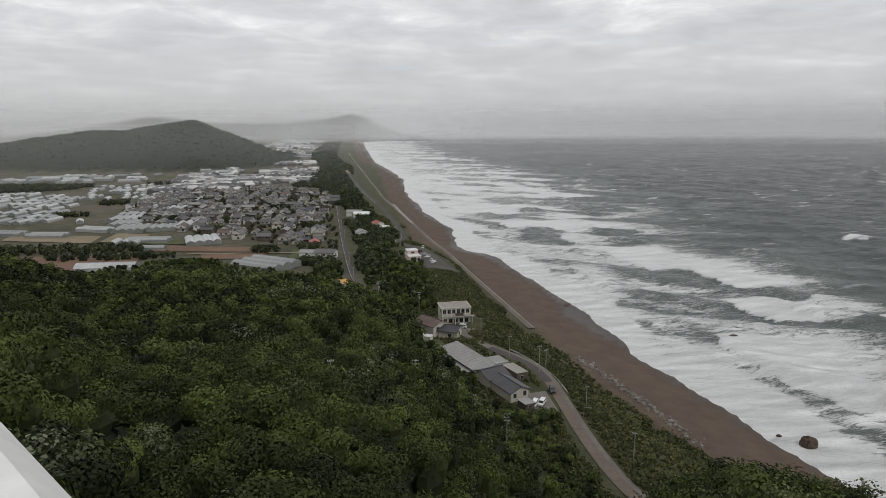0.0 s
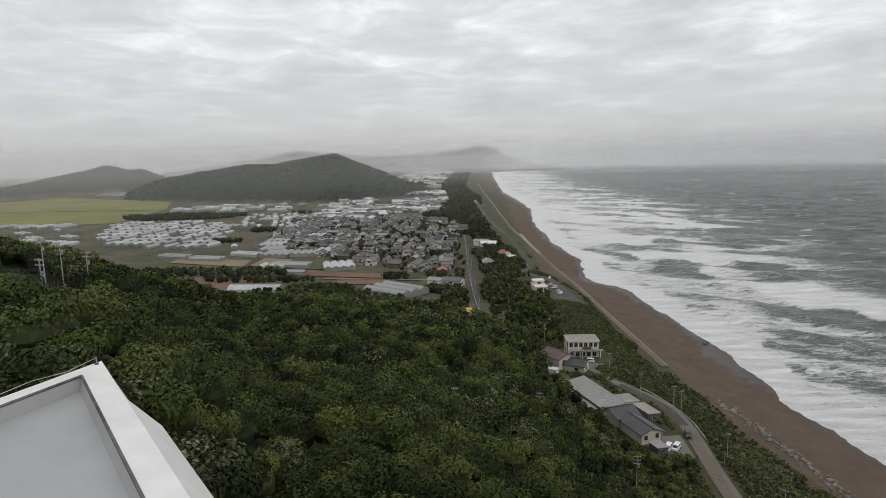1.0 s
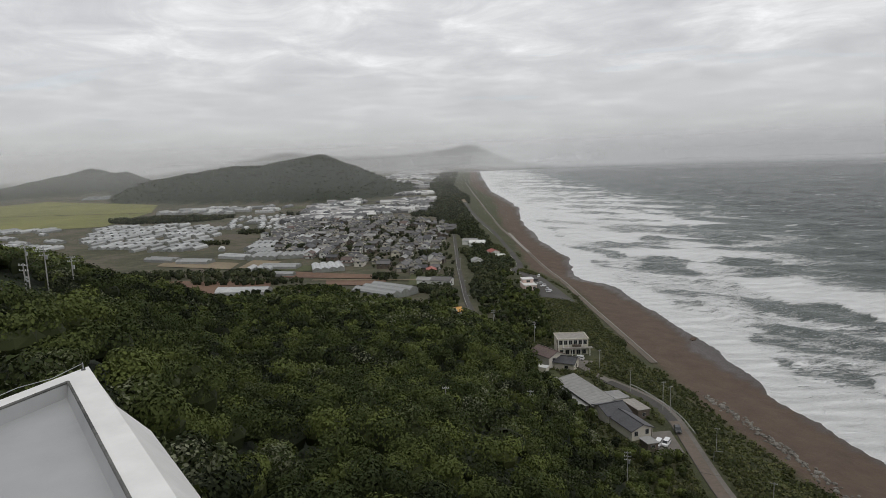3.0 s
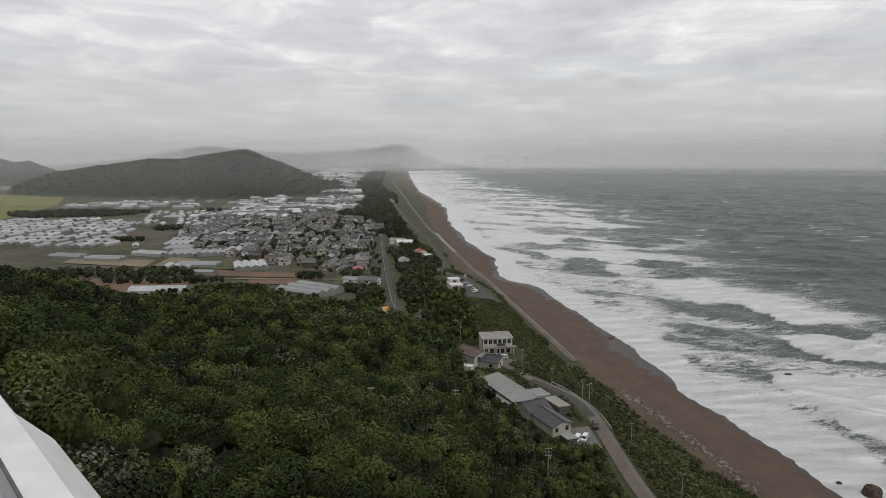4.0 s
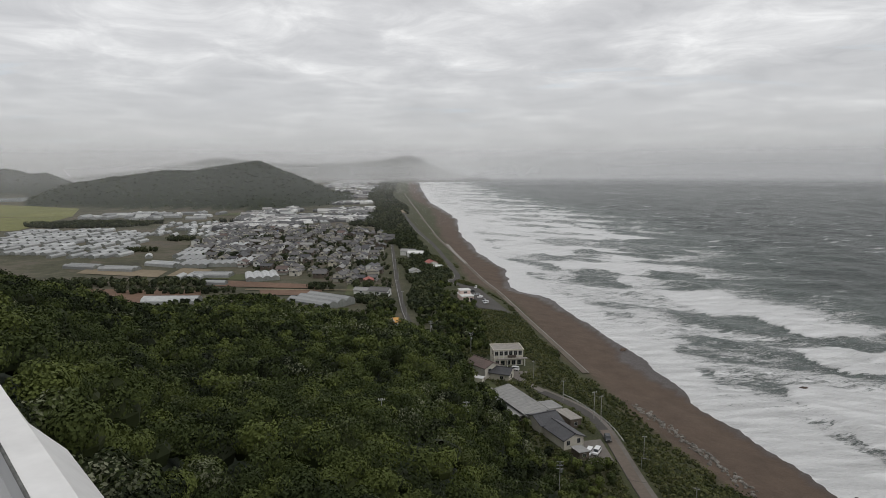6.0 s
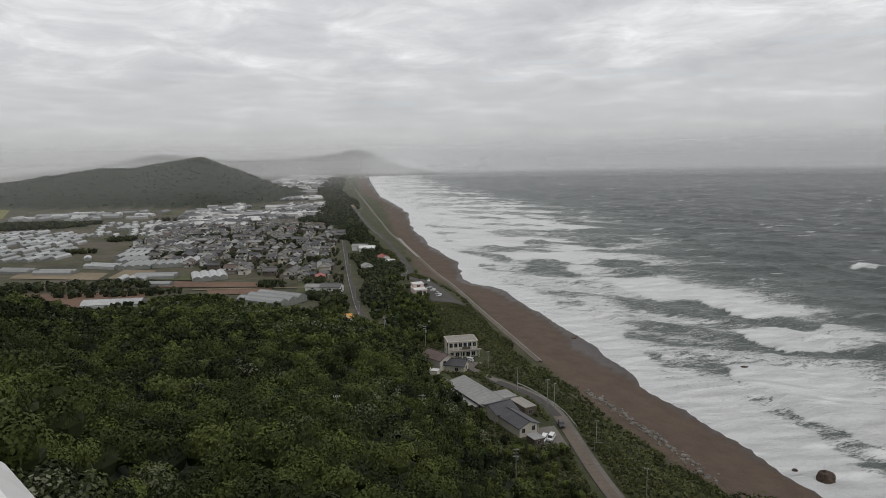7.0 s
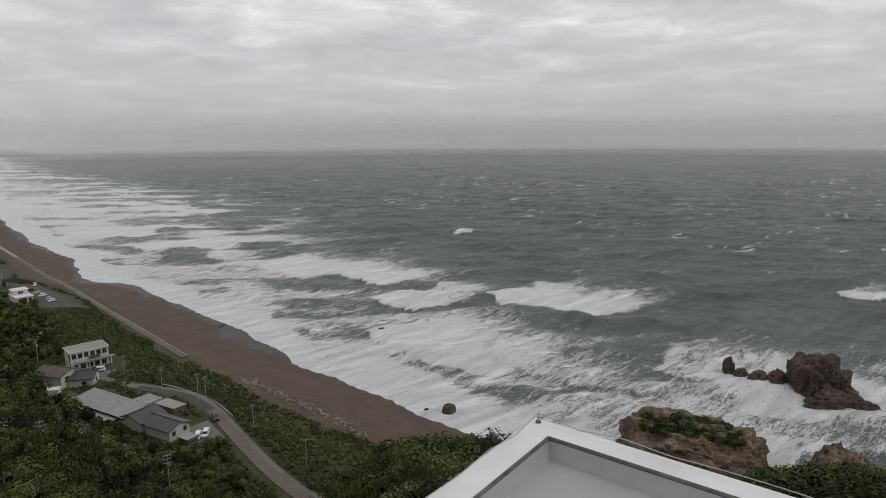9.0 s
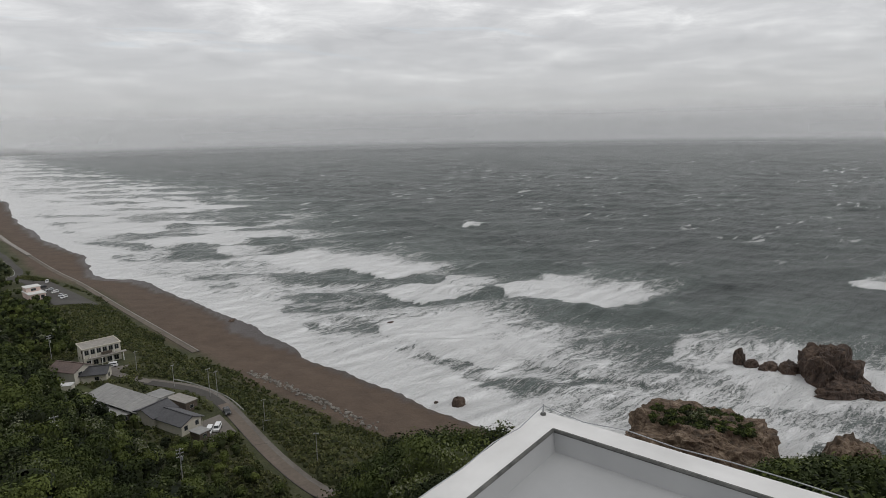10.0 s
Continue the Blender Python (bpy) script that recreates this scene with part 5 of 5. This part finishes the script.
# ---------------------------------------------------------------- cars
def car(paint, l, w, h, label, boxy):
    ob = thing("car", label, "car", "parked cars")
    hw, nose = w / 2, 0.12 if boxy else 0.27
    prof = [(-l / 2, 0.35), (-l / 2, 0.85), (-l / 2 + l * nose, 0.98), (-l / 2 + l * (nose + 0.13), h), (l / 2 - l * (0.05 if boxy else 0.16), h), (l / 2 - 0.03, 0.95), (l / 2, 0.35)]
    s = Shape()
    inner = [0, 0, 0, 0.13, 0.13, 0, 0]
    for (xa, za), (xb, zb), ia, ib in zip(prof, prof[1:] + prof[:1], inner, inner[1:] + inner[:1]):
        s.face((xa, -hw + ia, za), (xb, -hw + ib, zb), (xb, hw - ib, zb), (xa, hw - ia, za))
    for sd in (-1, 1):
        s.face(*[(x, sd * (hw - i), z) for (x, z), i in zip(prof, inner)][::sd])
    part("body", s, paint, ob)
    (xa, za), (xb, zb) = prof[2], prof[3]
    part("windscreen", Shape().slab([(xa + 0.06, -hw + 0.12, za + 0.06), (xb - 0.05, -hw + 0.2, zb - 0.03), (xb - 0.05, hw - 0.2, zb - 0.03), (xa + 0.06, hw - 0.12, za + 0.06)], -0.03), GLASSY, ob)
    (xa, za), (xb, zb) = prof[5], prof[4]
    part("rear_window", Shape().slab([(xa, -hw + 0.14, za + 0.12), (xb + 0.06, -hw + 0.22, zb - 0.06), (xb + 0.06, hw - 0.22, zb - 0.06), (xa, hw - 0.14, za + 0.12)], -0.03), GLASSY, ob)
    for sd in (-1, 1):
        part("side_window", Shape().box(prof[3][0] - 0.1, sd * (hw - 0.07) - 0.03, 1.0, prof[4][0] - 0.15, sd * (hw - 0.07) + 0.03, h - 0.16), GLASSY, ob)
        part("headlight", Shape().box(-l / 2 - 0.02, sd * hw * 0.72 - 0.15, 0.62, -l / 2 + 0.05, sd * hw * 0.72 + 0.15, 0.80), WHITEWALL, ob)
        for x in (-l * 0.31, l * 0.31):
            wheel = part("wheel", Shape().tube((x, sd * hw - 0.1, 0.3), (x, sd * hw + 0.03, 0.3), 0.3, 0.3, 14), BLACK, ob)
            part("rim", Shape().tube((x, sd * (hw + 0.02), 0.3), (x, sd * (hw + 0.045), 0.3), 0.18, 0.17, 10), GALV, wheel)
    return ob


def set_car(ob, x, y, turn, up=0.0, first=False):
    m = pose(x, y, ground_z(x, y) + up, 0, 0, turn)
    if first:
        ob.matrix_basis = m
        return ob
    return copy_thing(ob, m)


van = car(CAR_WHITE, 3.9, 1.65, 1.75, "white compact car parked in the yard", True)
set_car(van, 42.6, 173.2, 62, 0.24, True)
set_car(van, 45.0, 173.6, 60, 0.24)
tagged(set_car(van, 28.5, 246.5, -20, 0.22), "white car parked before the inn")
dark = car(CAR_DARK, 4.3, 1.75, 1.5, "dark car on the coast road", False)
set_car(dark, 50.6, 182.5, 84, 0.3, True)
silver = car(CAR_GREY, 4.4, 1.72, 1.48, "silver car parked behind the sea wall", False)
set_car(silver, 22, 430, 15, 0.38, True)
for x, y, turn, ob in ((24, 421, 20, van), (26, 410, 70, silver), (19, 440, 12, dark), (27, 404, 40, van), (23, 462, 80, van)):
    tagged(set_car(ob, x, y, turn, 0.4), "car parked on worn asphalt")
patch("car_park", ((-132, 122), (-116, 136), (-104, 124), (-118, 112)), ASPHALT, 0.3, "hilltop asphalt car park among the trees", "car park", 8)


# ---------------------------------------------------------------- guard rail, poles and wires
def rail(line, off, label):
    ob = thing("guard_rail", label, "guard rail")
    pts = []
    for (x0, y0), (x1, y1) in zip(line[:-1], line[1:]):
        n = max(1, int(math.hypot(x1 - x0, y1 - y0) / 3))
        pts += [(x0 + (x1 - x0) * i / n, y0 + (y1 - y0) * i / n) for i in range(n)]
    p = np.array(pts)
    for _ in range(3):
        p[1:-1] = (p[:-2] + 2 * p[1:-1] + p[2:]) / 4
    t = np.gradient(p, axis=0)
    t /= np.linalg.norm(t, axis=1, keepdims=True)
    p = p + np.stack([-t[:, 1], t[:, 0]], 1) * off
    z = height(p[:, 0], p[:, 1])
    for (x0, y0), (x1, y1), z0, z1 in zip(p[:-1], p[1:], z[:-1], z[1:]):
        part("beam", Shape().slab([(x0, y0, z0 + 1.05), (x1, y1, z1 + 1.05), (x1 + 0.06, y1, z1 + 1.05), (x0 + 0.06, y0, z0 + 1.05)], 0.34), STEEL_RAIL, ob)
        part("post", Shape().tube((x0 + 0.1, y0, z0 - 0.5), (x0 + 0.1, y0, z0 + 1.0), 0.06, 0.06, 6), STEEL_RAIL, ob)


rail(COAST_ROAD[1:6], 3.1, "white steel guard rail along the coast road")


def utility_pole(x, y, h, arms, label="grey concrete utility pole with crossarms"):
    ob = thing("utility_pole", label, "utility pole", "utility poles")
    part("pole", Shape().tube((0, 0, -1), (0, 0, h), 0.014 * h, 0.009 * h, 10), POLE, ob)
    for k in range(arms):
        z = h - 0.4 - k * 0.9
        arm = part("crossarm", Shape().box(-0.085 * h, -0.05, z, 0.085 * h, 0.05, z + 0.09), GALV, ob)
        for i in (-0.075 * h, -0.03 * h, 0.03 * h, 0.075 * h):
            part("insulator", Shape().tube((i, 0, z + 0.1), (i, 0, z + 0.32), 0.06, 0.04, 6), WHITEWALL, arm)
    if arms > 1:
        part("transformer", Shape().tube((0.38, 0, h - 3.1), (0.38, 0, h - 2.2), 0.24, 0.24, 10), GALV, ob)
    ob.matrix_basis = pose(x, y, ground_z(x, y), 0, 0, (x * 7 + y * 3) % 60 - 30)
    return Vector((x, y, ground_z(x, y) + h - 0.2))


WIRE = surface("black_cable", (0.015, 0.015, 0.015), (0.03, 0.03, 0.03), 5.0, 0.6, 0.0)
spots_p = ((28.1, 143.3, 10, 3), (4.7, 140, 9.5, 2), (-10.7, 96, 6.5, 1), (-7, 266, 10, 2), (11.2, 268.8, 10, 2), (50.1, 198.5, 10, 1), (52.0, 196.6, 9.5, 1),
           (42.6, 214, 8, 1), (58, 170.3, 7.5, 1), (60.5, 139, 9, 1), (-38, 482, 10, 1), (-36, 440, 9, 1), (-29, 400, 9, 1), (-44, 530, 10, 1), (35, 236, 8, 1),
           (-79, 91, 11.5, 2), (-108, 131, 12, 3), (-114, 132.5, 12.5, 2), (-101, 130.5, 11, 2), (-110, 505, 9, 1), (-170, 540, 9, 1), (-23, 345, 9, 1), (-60, 590, 9, 1))
heads = [utility_pole(*q) for q in spots_p]


def cable(a, b, sag, n=10):
    s = Shape()
    pts = [a.lerp(b, i / n) - Vector((0, 0, sag * 4 * (i / n) * (1 - i / n))) for i in range(n + 1)]
    s.line(pts, 0.02)
    tagged(part("power_line", s, WIRE), "thin black overhead power cable", "cable", "power lines")


for a, b in ((0, 1), (1, 2), (3, 4), (5, 7), (5, 8), (8, 9), (10, 11), (11, 12), (12, 21), (10, 13), (7, 14), (15, 16), (16, 17), (15, 18), (0, 9)):
    cable(heads[a], heads[b], 1.2)
sign = thing("road_sign", "small pale green road sign on a post", "sign")
part("post", Shape().tube((0, 0, -0.5), (0, 0, 3.6), 0.06, 0.06, 6), GALV, sign)
part("panel", Shape().box(-0.5, -0.03, 2.6, 0.5, 0.03, 3.6), GRASS, sign)
part("arm", Shape().box(0, -0.04, 3.0, 2.4, 0.04, 3.1), GALV, sign)
sign.matrix_basis = pose(55.6, 165, ground_z(55.6, 165), 0, 0, -10)


# ---------------------------------------------------------------- rocks
def rock_material(name, a, b_, c):
    m, t, b = material(name)
    n1, n2 = noise_tex(t, 0.5, 8.0, 0.65, None, 0.6), noise_tex(t, 0.11, 4.0)
    crack = t.nodes.new("ShaderNodeTexVoronoi")
    crack.feature, crack.inputs["Scale"].default_value = "DISTANCE_TO_EDGE", 0.45
    put(t, stretched(t, 1, 1, 0.45, 20), crack.inputs["Vector"])
    fac = mathn(t, "ADD", mathn(t, "MULTIPLY", n1, 0.6), mathn(t, "MULTIPLY", n2, 0.4))
    col = ramp(t, fac, (0.36, a), (0.50, b_), (0.64, c))
    put(t, col, b.inputs["Base Color"])
    b.inputs["Roughness"].default_value = 0.85
    bump(t, b, mathn(t, "ADD", n1, mathn(t, "MULTIPLY", mathn(t, "MINIMUM", crack.outputs["Distance"], 0.2), 2.0)), 1.0, 0.9)
    return m


ROCK = rock_material("wet_brown_rock", (0.022, 0.018, 0.016), (0.075, 0.050, 0.038), (0.15, 0.105, 0.075))
CLIFF = rock_material("weathered_cliff_rock", (0.040, 0.030, 0.022), (0.13, 0.088, 0.058), (0.27, 0.205, 0.145))


def rock(name, x, y, z, sx_, sy_, sz_, seed, mat, label, turn=0.0, rough=0.35, power=1.0, flat=1.0, subdiv=5):
    """A craggy boulder or stack; power > 1 squares it off, flat < 1 cuts its top level."""
    bm = bmesh.new()
    bmesh.ops.create_icosphere(bm, subdivisions=subdiv, radius=1.0)
    off = Vector((seed * 3.7, seed * 1.9, seed * 5.3))
    for v in bm.verts:
        c = v.co.copy()
        k = max(abs(c.x), abs(c.y), abs(c.z))
        c = c.lerp(c / k * 0.82, min(1.0, power - 1.0))
        d1 = noise.ridged_multi_fractal(c * 1.3 + off, 0.9, 2.1, 4, 1.0, 2.0) - 1.0
        d2 = noise.fractal(c * 3.1 + off, 0.8, 2.0, 4)
        c *= 1 + rough * (0.45 * d1 + 0.30 * d2)
        c.z = min(c.z, flat + 0.10 * d2)
        v.co = (c.x * sx_, c.y * sy_, max(c.z, -0.35) * sz_)
    me = bpy.data.meshes.new(name)
    bm.to_mesh(me)
    bm.free()
    me.materials.append(mat)
    ob = new(name, me)
    ob.matrix_basis = pose(x, y, z, 0, 0, turn)
    return tagged(ob, label, "rock")


rock("sea_rock", 254.5, 91, -0.5, 11.5, 9, 14.5, 3, ROCK, "craggy brown sea stack standing in white surf", -30, 0.62, 1.25)
rock("sea_rock", 248, 103, -0.5, 6.5, 4, 6, 9, ROCK, "low dark shoulder of wet rock in surf", 20, 0.5)
rock("sea_rock", 246, 110, -0.5, 5.5, 3.5, 4.5, 5, ROCK, "low dark rock awash beside the stack", 10, 0.5)
rock("sea_rock", 246, 122.5, -0.5, 2.6, 2.3, 6.8, 6, ROCK, "small pointed sea rock in surf", 0, 0.5)
rock("sea_rock", 246, 117, -0.5, 3.5, 2.6, 3.5, 16, ROCK, "small jagged rock in surf", 0, 0.5)
rock("sea_rock", 246, 82, -0.5, 10, 4, 5.0, 7, ROCK, "sloping dark rock foot of the stack", -35, 0.5)
rock("sea_rock", 251, 73, -0.5, 4.5, 3, 3, 8, ROCK, "low rock at the stack's seaward end", -35, 0.5)
rock("sea_rock", 270, 86, -0.4, 1.8, 1.5, 1.4, 18, ROCK, "tiny dark rock awash", 0, 0.5, subdiv=4)
rock("beach_rock", 128.5, 165.5, 0.3, 2.6, 2.2, 3.0, 10, ROCK, "rounded brown boulder in the swash", 0, 0.3, subdiv=4)
rock("sea_rock", 160, 263, -0.2, 2.2, 1.6, 1.3, 12, ROCK, "small dark rock awash offshore", 0, 0.5, subdiv=4)
rock("sea_rock", 123, 172, 0.0, 0.9, 0.7, 0.7, 13, ROCK, "little rock in the swash", 0, 0.5, subdiv=3)
rock("sea_rock", 96, 322, 0.0, 3.0, 1.4, 1.0, 14, ROCK, "low rocks at the water's edge", 60, 0.6, subdiv=4)
cliff = rock("cliff", 164, 92, -1, 15.5, 22, 15.0, 21, CLIFF, "broad flat-topped cliff of weathered brown rock", 30, 0.40, 1.5, 0.80, 6)
head = rock("headland_rock", 173, 54, 3, 9, 7, 16, 23, CLIFF, "pale grey rock outcrop above the wooded headland", 15, 0.4, 1.2, 0.9, 5)
# turf and bushes on the cliff top
c_rng = np.random.default_rng(8)
cu, cv = c_rng.uniform(-1, 1, 300), c_rng.uniform(-1, 1, 300)
kp = (np.abs(cu) ** 3 + np.abs(cv) ** 3 < 0.75) & (cu > -0.35)
ca = radians(30)
cxx, cyy = cu[kp] * 12, cv[kp] * 16
wx, wy = 164 + cxx * math.cos(ca) - cyy * math.sin(ca), 92 + cxx * math.sin(ca) + cyy * math.cos(ca)
v, f, nn, tt = crowns(wx, wy, np.full(len(wx), 10.9), c_rng.uniform(0.8, 1.7, len(wx)), c_rng.uniform(0.5, 1.1, len(wx)), 40, 0.36, c_rng)
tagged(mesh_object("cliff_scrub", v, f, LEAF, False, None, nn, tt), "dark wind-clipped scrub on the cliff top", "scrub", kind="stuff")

# boulders along the head of the beach
STONE = rock_material("pale_grey_boulder", (0.085, 0.078, 0.068), (0.19, 0.175, 0.152), (0.32, 0.30, 0.268))
stones = []
for k in range(4):
    ob = rock("boulder", 0, 0, 0, 1.0, 0.8, 0.7, 40 + k, STONE, "pale grey boulder at the head of the beach", 0, 0.4, 1.3, 1.0, 2)
    ob["group"] = "boulders along the beach"
    stones.append(ob)
s_rng = random.Random(3)
done = 0
while done < 210:
    u = s_rng.random()
    x, y = np.interp(u, (0, 0.12, 0.35, 0.7, 1), (74, 77, 82, 86.5, 92)), np.interp(u, (0, 0.12, 0.35, 0.7, 1), (236, 228, 213, 190, 160))
    x, y = x + s_rng.gauss(0, 1.3), y + s_rng.gauss(0, 1.3)
    k = s_rng.uniform(0.35, 0.85)
    m = pose(x, y, ground_z(x, y) + 0.1, 0, 0, s_rng.uniform(0, 360)) @ Matrix.Diagonal((k, k * s_rng.uniform(0.7, 1.3), k, 1))
    if done < 4:
        stones[done].matrix_basis = m
    else:
        ob = stones[done % 4].copy()
        scene.collection.objects.link(ob)
        ob.matrix_basis = m
    done += 1


# ---------------------------------------------------------------- white roof edge of the tower
def offset_poly(pts, dist):
    """The polygon moved inward (counter-clockwise points) by dist."""
    out, n = [], len(pts)
    for i in range(n):
        a, b, c = (Vector(pts[(i + k - 1) % n]) for k in range(3))
        u, w = (b - a).normalized(), (c - b).normalized()
        nu, nw = Vector((-u.y, u.x)), Vector((-w.y, w.x))
        k = (nu + nw)
        k /= max(0.25, k.dot(nu))
        out.append(tuple(b + k * dist))
    return out


WHITE_TOP = surface("white_painted_coping", (0.62, 0.615, 0.60), (0.80, 0.795, 0.78), 1.6, 0.55, 0.12, 0.3)
DECK = surface("grey_waterproof_deck", (0.31, 0.315, 0.32), (0.41, 0.415, 0.415), 0.9, 0.45, 0.06, 0.4)
SEAL = surface("dark_weathered_sealant", (0.03, 0.032, 0.03), (0.16, 0.16, 0.15), 9.0, 0.8, 0.3)
K = 1.5
TOP = 100 - 2.2 * K
plan = [(-6.6, -5.0), (5.6, -5.0), (4.35, -0.75), (3.28, 3.16), (-0.76, 2.07), (-4.71, 6.15), (-5.75, 1.9)]
plan = [(x * K, y * K) for x, y in plan]
inner = offset_poly(plan, 0.25 * K)
lip = offset_poly(plan, 0.29 * K)
roof = thing("tower_roof", "white-rimmed flat grey roof of the lookout tower", "roof")
part("deck", Shape().face(*[(x, y, TOP - 0.20) for x, y in lip]), DECK, roof, "smooth grey waterproofed roof deck")
n = len(plan)
for i in range(n):
    j = (i + 1) % n
    (x0, y0), (x1, y1), (a0, b0), (a1, b1) = plan[i], plan[j], inner[i], inner[j]
    s = Shape()
    steps = 10
    for k in range(steps):
        u, w = k / steps, (k + 1) / steps
        q = [(x0 + (x1 - x0) * u, y0 + (y1 - y0) * u, TOP), (x0 + (x1 - x0) * w, y0 + (y1 - y0) * w, TOP),
             (a0 + (a1 - a0) * w, b0 + (b1 - b0) * w, TOP + 0.02), (a0 + (a1 - a0) * u, b0 + (b1 - b0) * u, TOP + 0.02)]
        s.face(*q)
    part("coping", s, WHITE_TOP, roof)
    part("upstand", Shape().face((a0, b0, TOP + 0.02), (a1, b1, TOP + 0.02), (lip[j][0], lip[j][1], TOP - 0.20), (lip[i][0], lip[i][1], TOP - 0.20)), DECK, roof)
    part("joint", Shape().tube((a0, b0, TOP + 0.015), (a1, b1, TOP + 0.015), 0.022, 0.022, 6), SEAL, roof)
    # the fascia leans out as it leaves the tips
    u = (Vector(plan[j]) - Vector(plan[i])).normalized()
    o = Vector((u.y, -u.x))
    s = Shape()
    for k in range(8):
        f0, f1 = k / 8, (k + 1) / 8
        p0, p1 = Vector(plan[i]).lerp(Vector(plan[j]), f0), Vector(plan[i]).lerp(Vector(plan[j]), f1)
        g0, g1 = (min(1.0, 4.5 * min(f, 1 - f)) * 0.44 for f in (f0, f1))
        s.face((*p0, TOP), (*(p0 + o * g0), TOP - 0.55), (*(p1 + o * g1), TOP - 0.55), (*p1, TOP))
        s.face((*(p0 + o * g0), TOP - 0.55), (*(p0 + o * g0), TOP - 1.4), (*(p1 + o * g1), TOP - 1.4), (*(p1 + o * g1), TOP - 0.55))
    part("fascia", s, WHITE_TOP, roof)
body = offset_poly(plan, 0.5)
s = Shape()
for i in range(n):
    j = (i + 1) % n
    s.face((*body[i], TOP - 1.4), (*body[i], 50.0), (*body[j], 50.0), (*body[j], TOP - 1.4))
part("wall", s, WHITE_TOP, roof, "white tower wall")
part("soffit", Shape().face(*[(x, y, TOP - 1.39) for x, y in plan]), WHITE_TOP, roof)
for tip, ends in ((plan[3], (plan[2], plan[4])), (plan[5], (plan[6], plan[4]))):
    t = Vector((*tip, TOP))
    back = (Vector((*offset_poly(plan, 0.12)[plan.index(tip)], TOP)) - t) * 0.8
    t = t + back
    rod = part("lightning_rod", Shape().tube(t, t + Vector((0, 0, 0.14)), 0.012, 0.008, 6), GALV, roof)
    part("clamp", Shape().tube(t + Vector((0, 0, 0.0)), t + Vector((0, 0, 0.03)), 0.035, 0.03, 8), SEAL, rod)
    for e in ends[:1] if tip is plan[5] else ends:
        e = Vector((*e, TOP)) + back
        s = Shape()
        path = [t + Vector((0, 0, 0.12))]
        for k in range(1, 13):
            q = t.lerp(e, k / 12) + Vector((0, 0, 0.05 + 0.07 * abs(math.cos(k * 1.4)) * (k < 10)))
            path.append(q)
        s.line(path, 0.006)
        part("lightning_wire", s, GALV, roof)
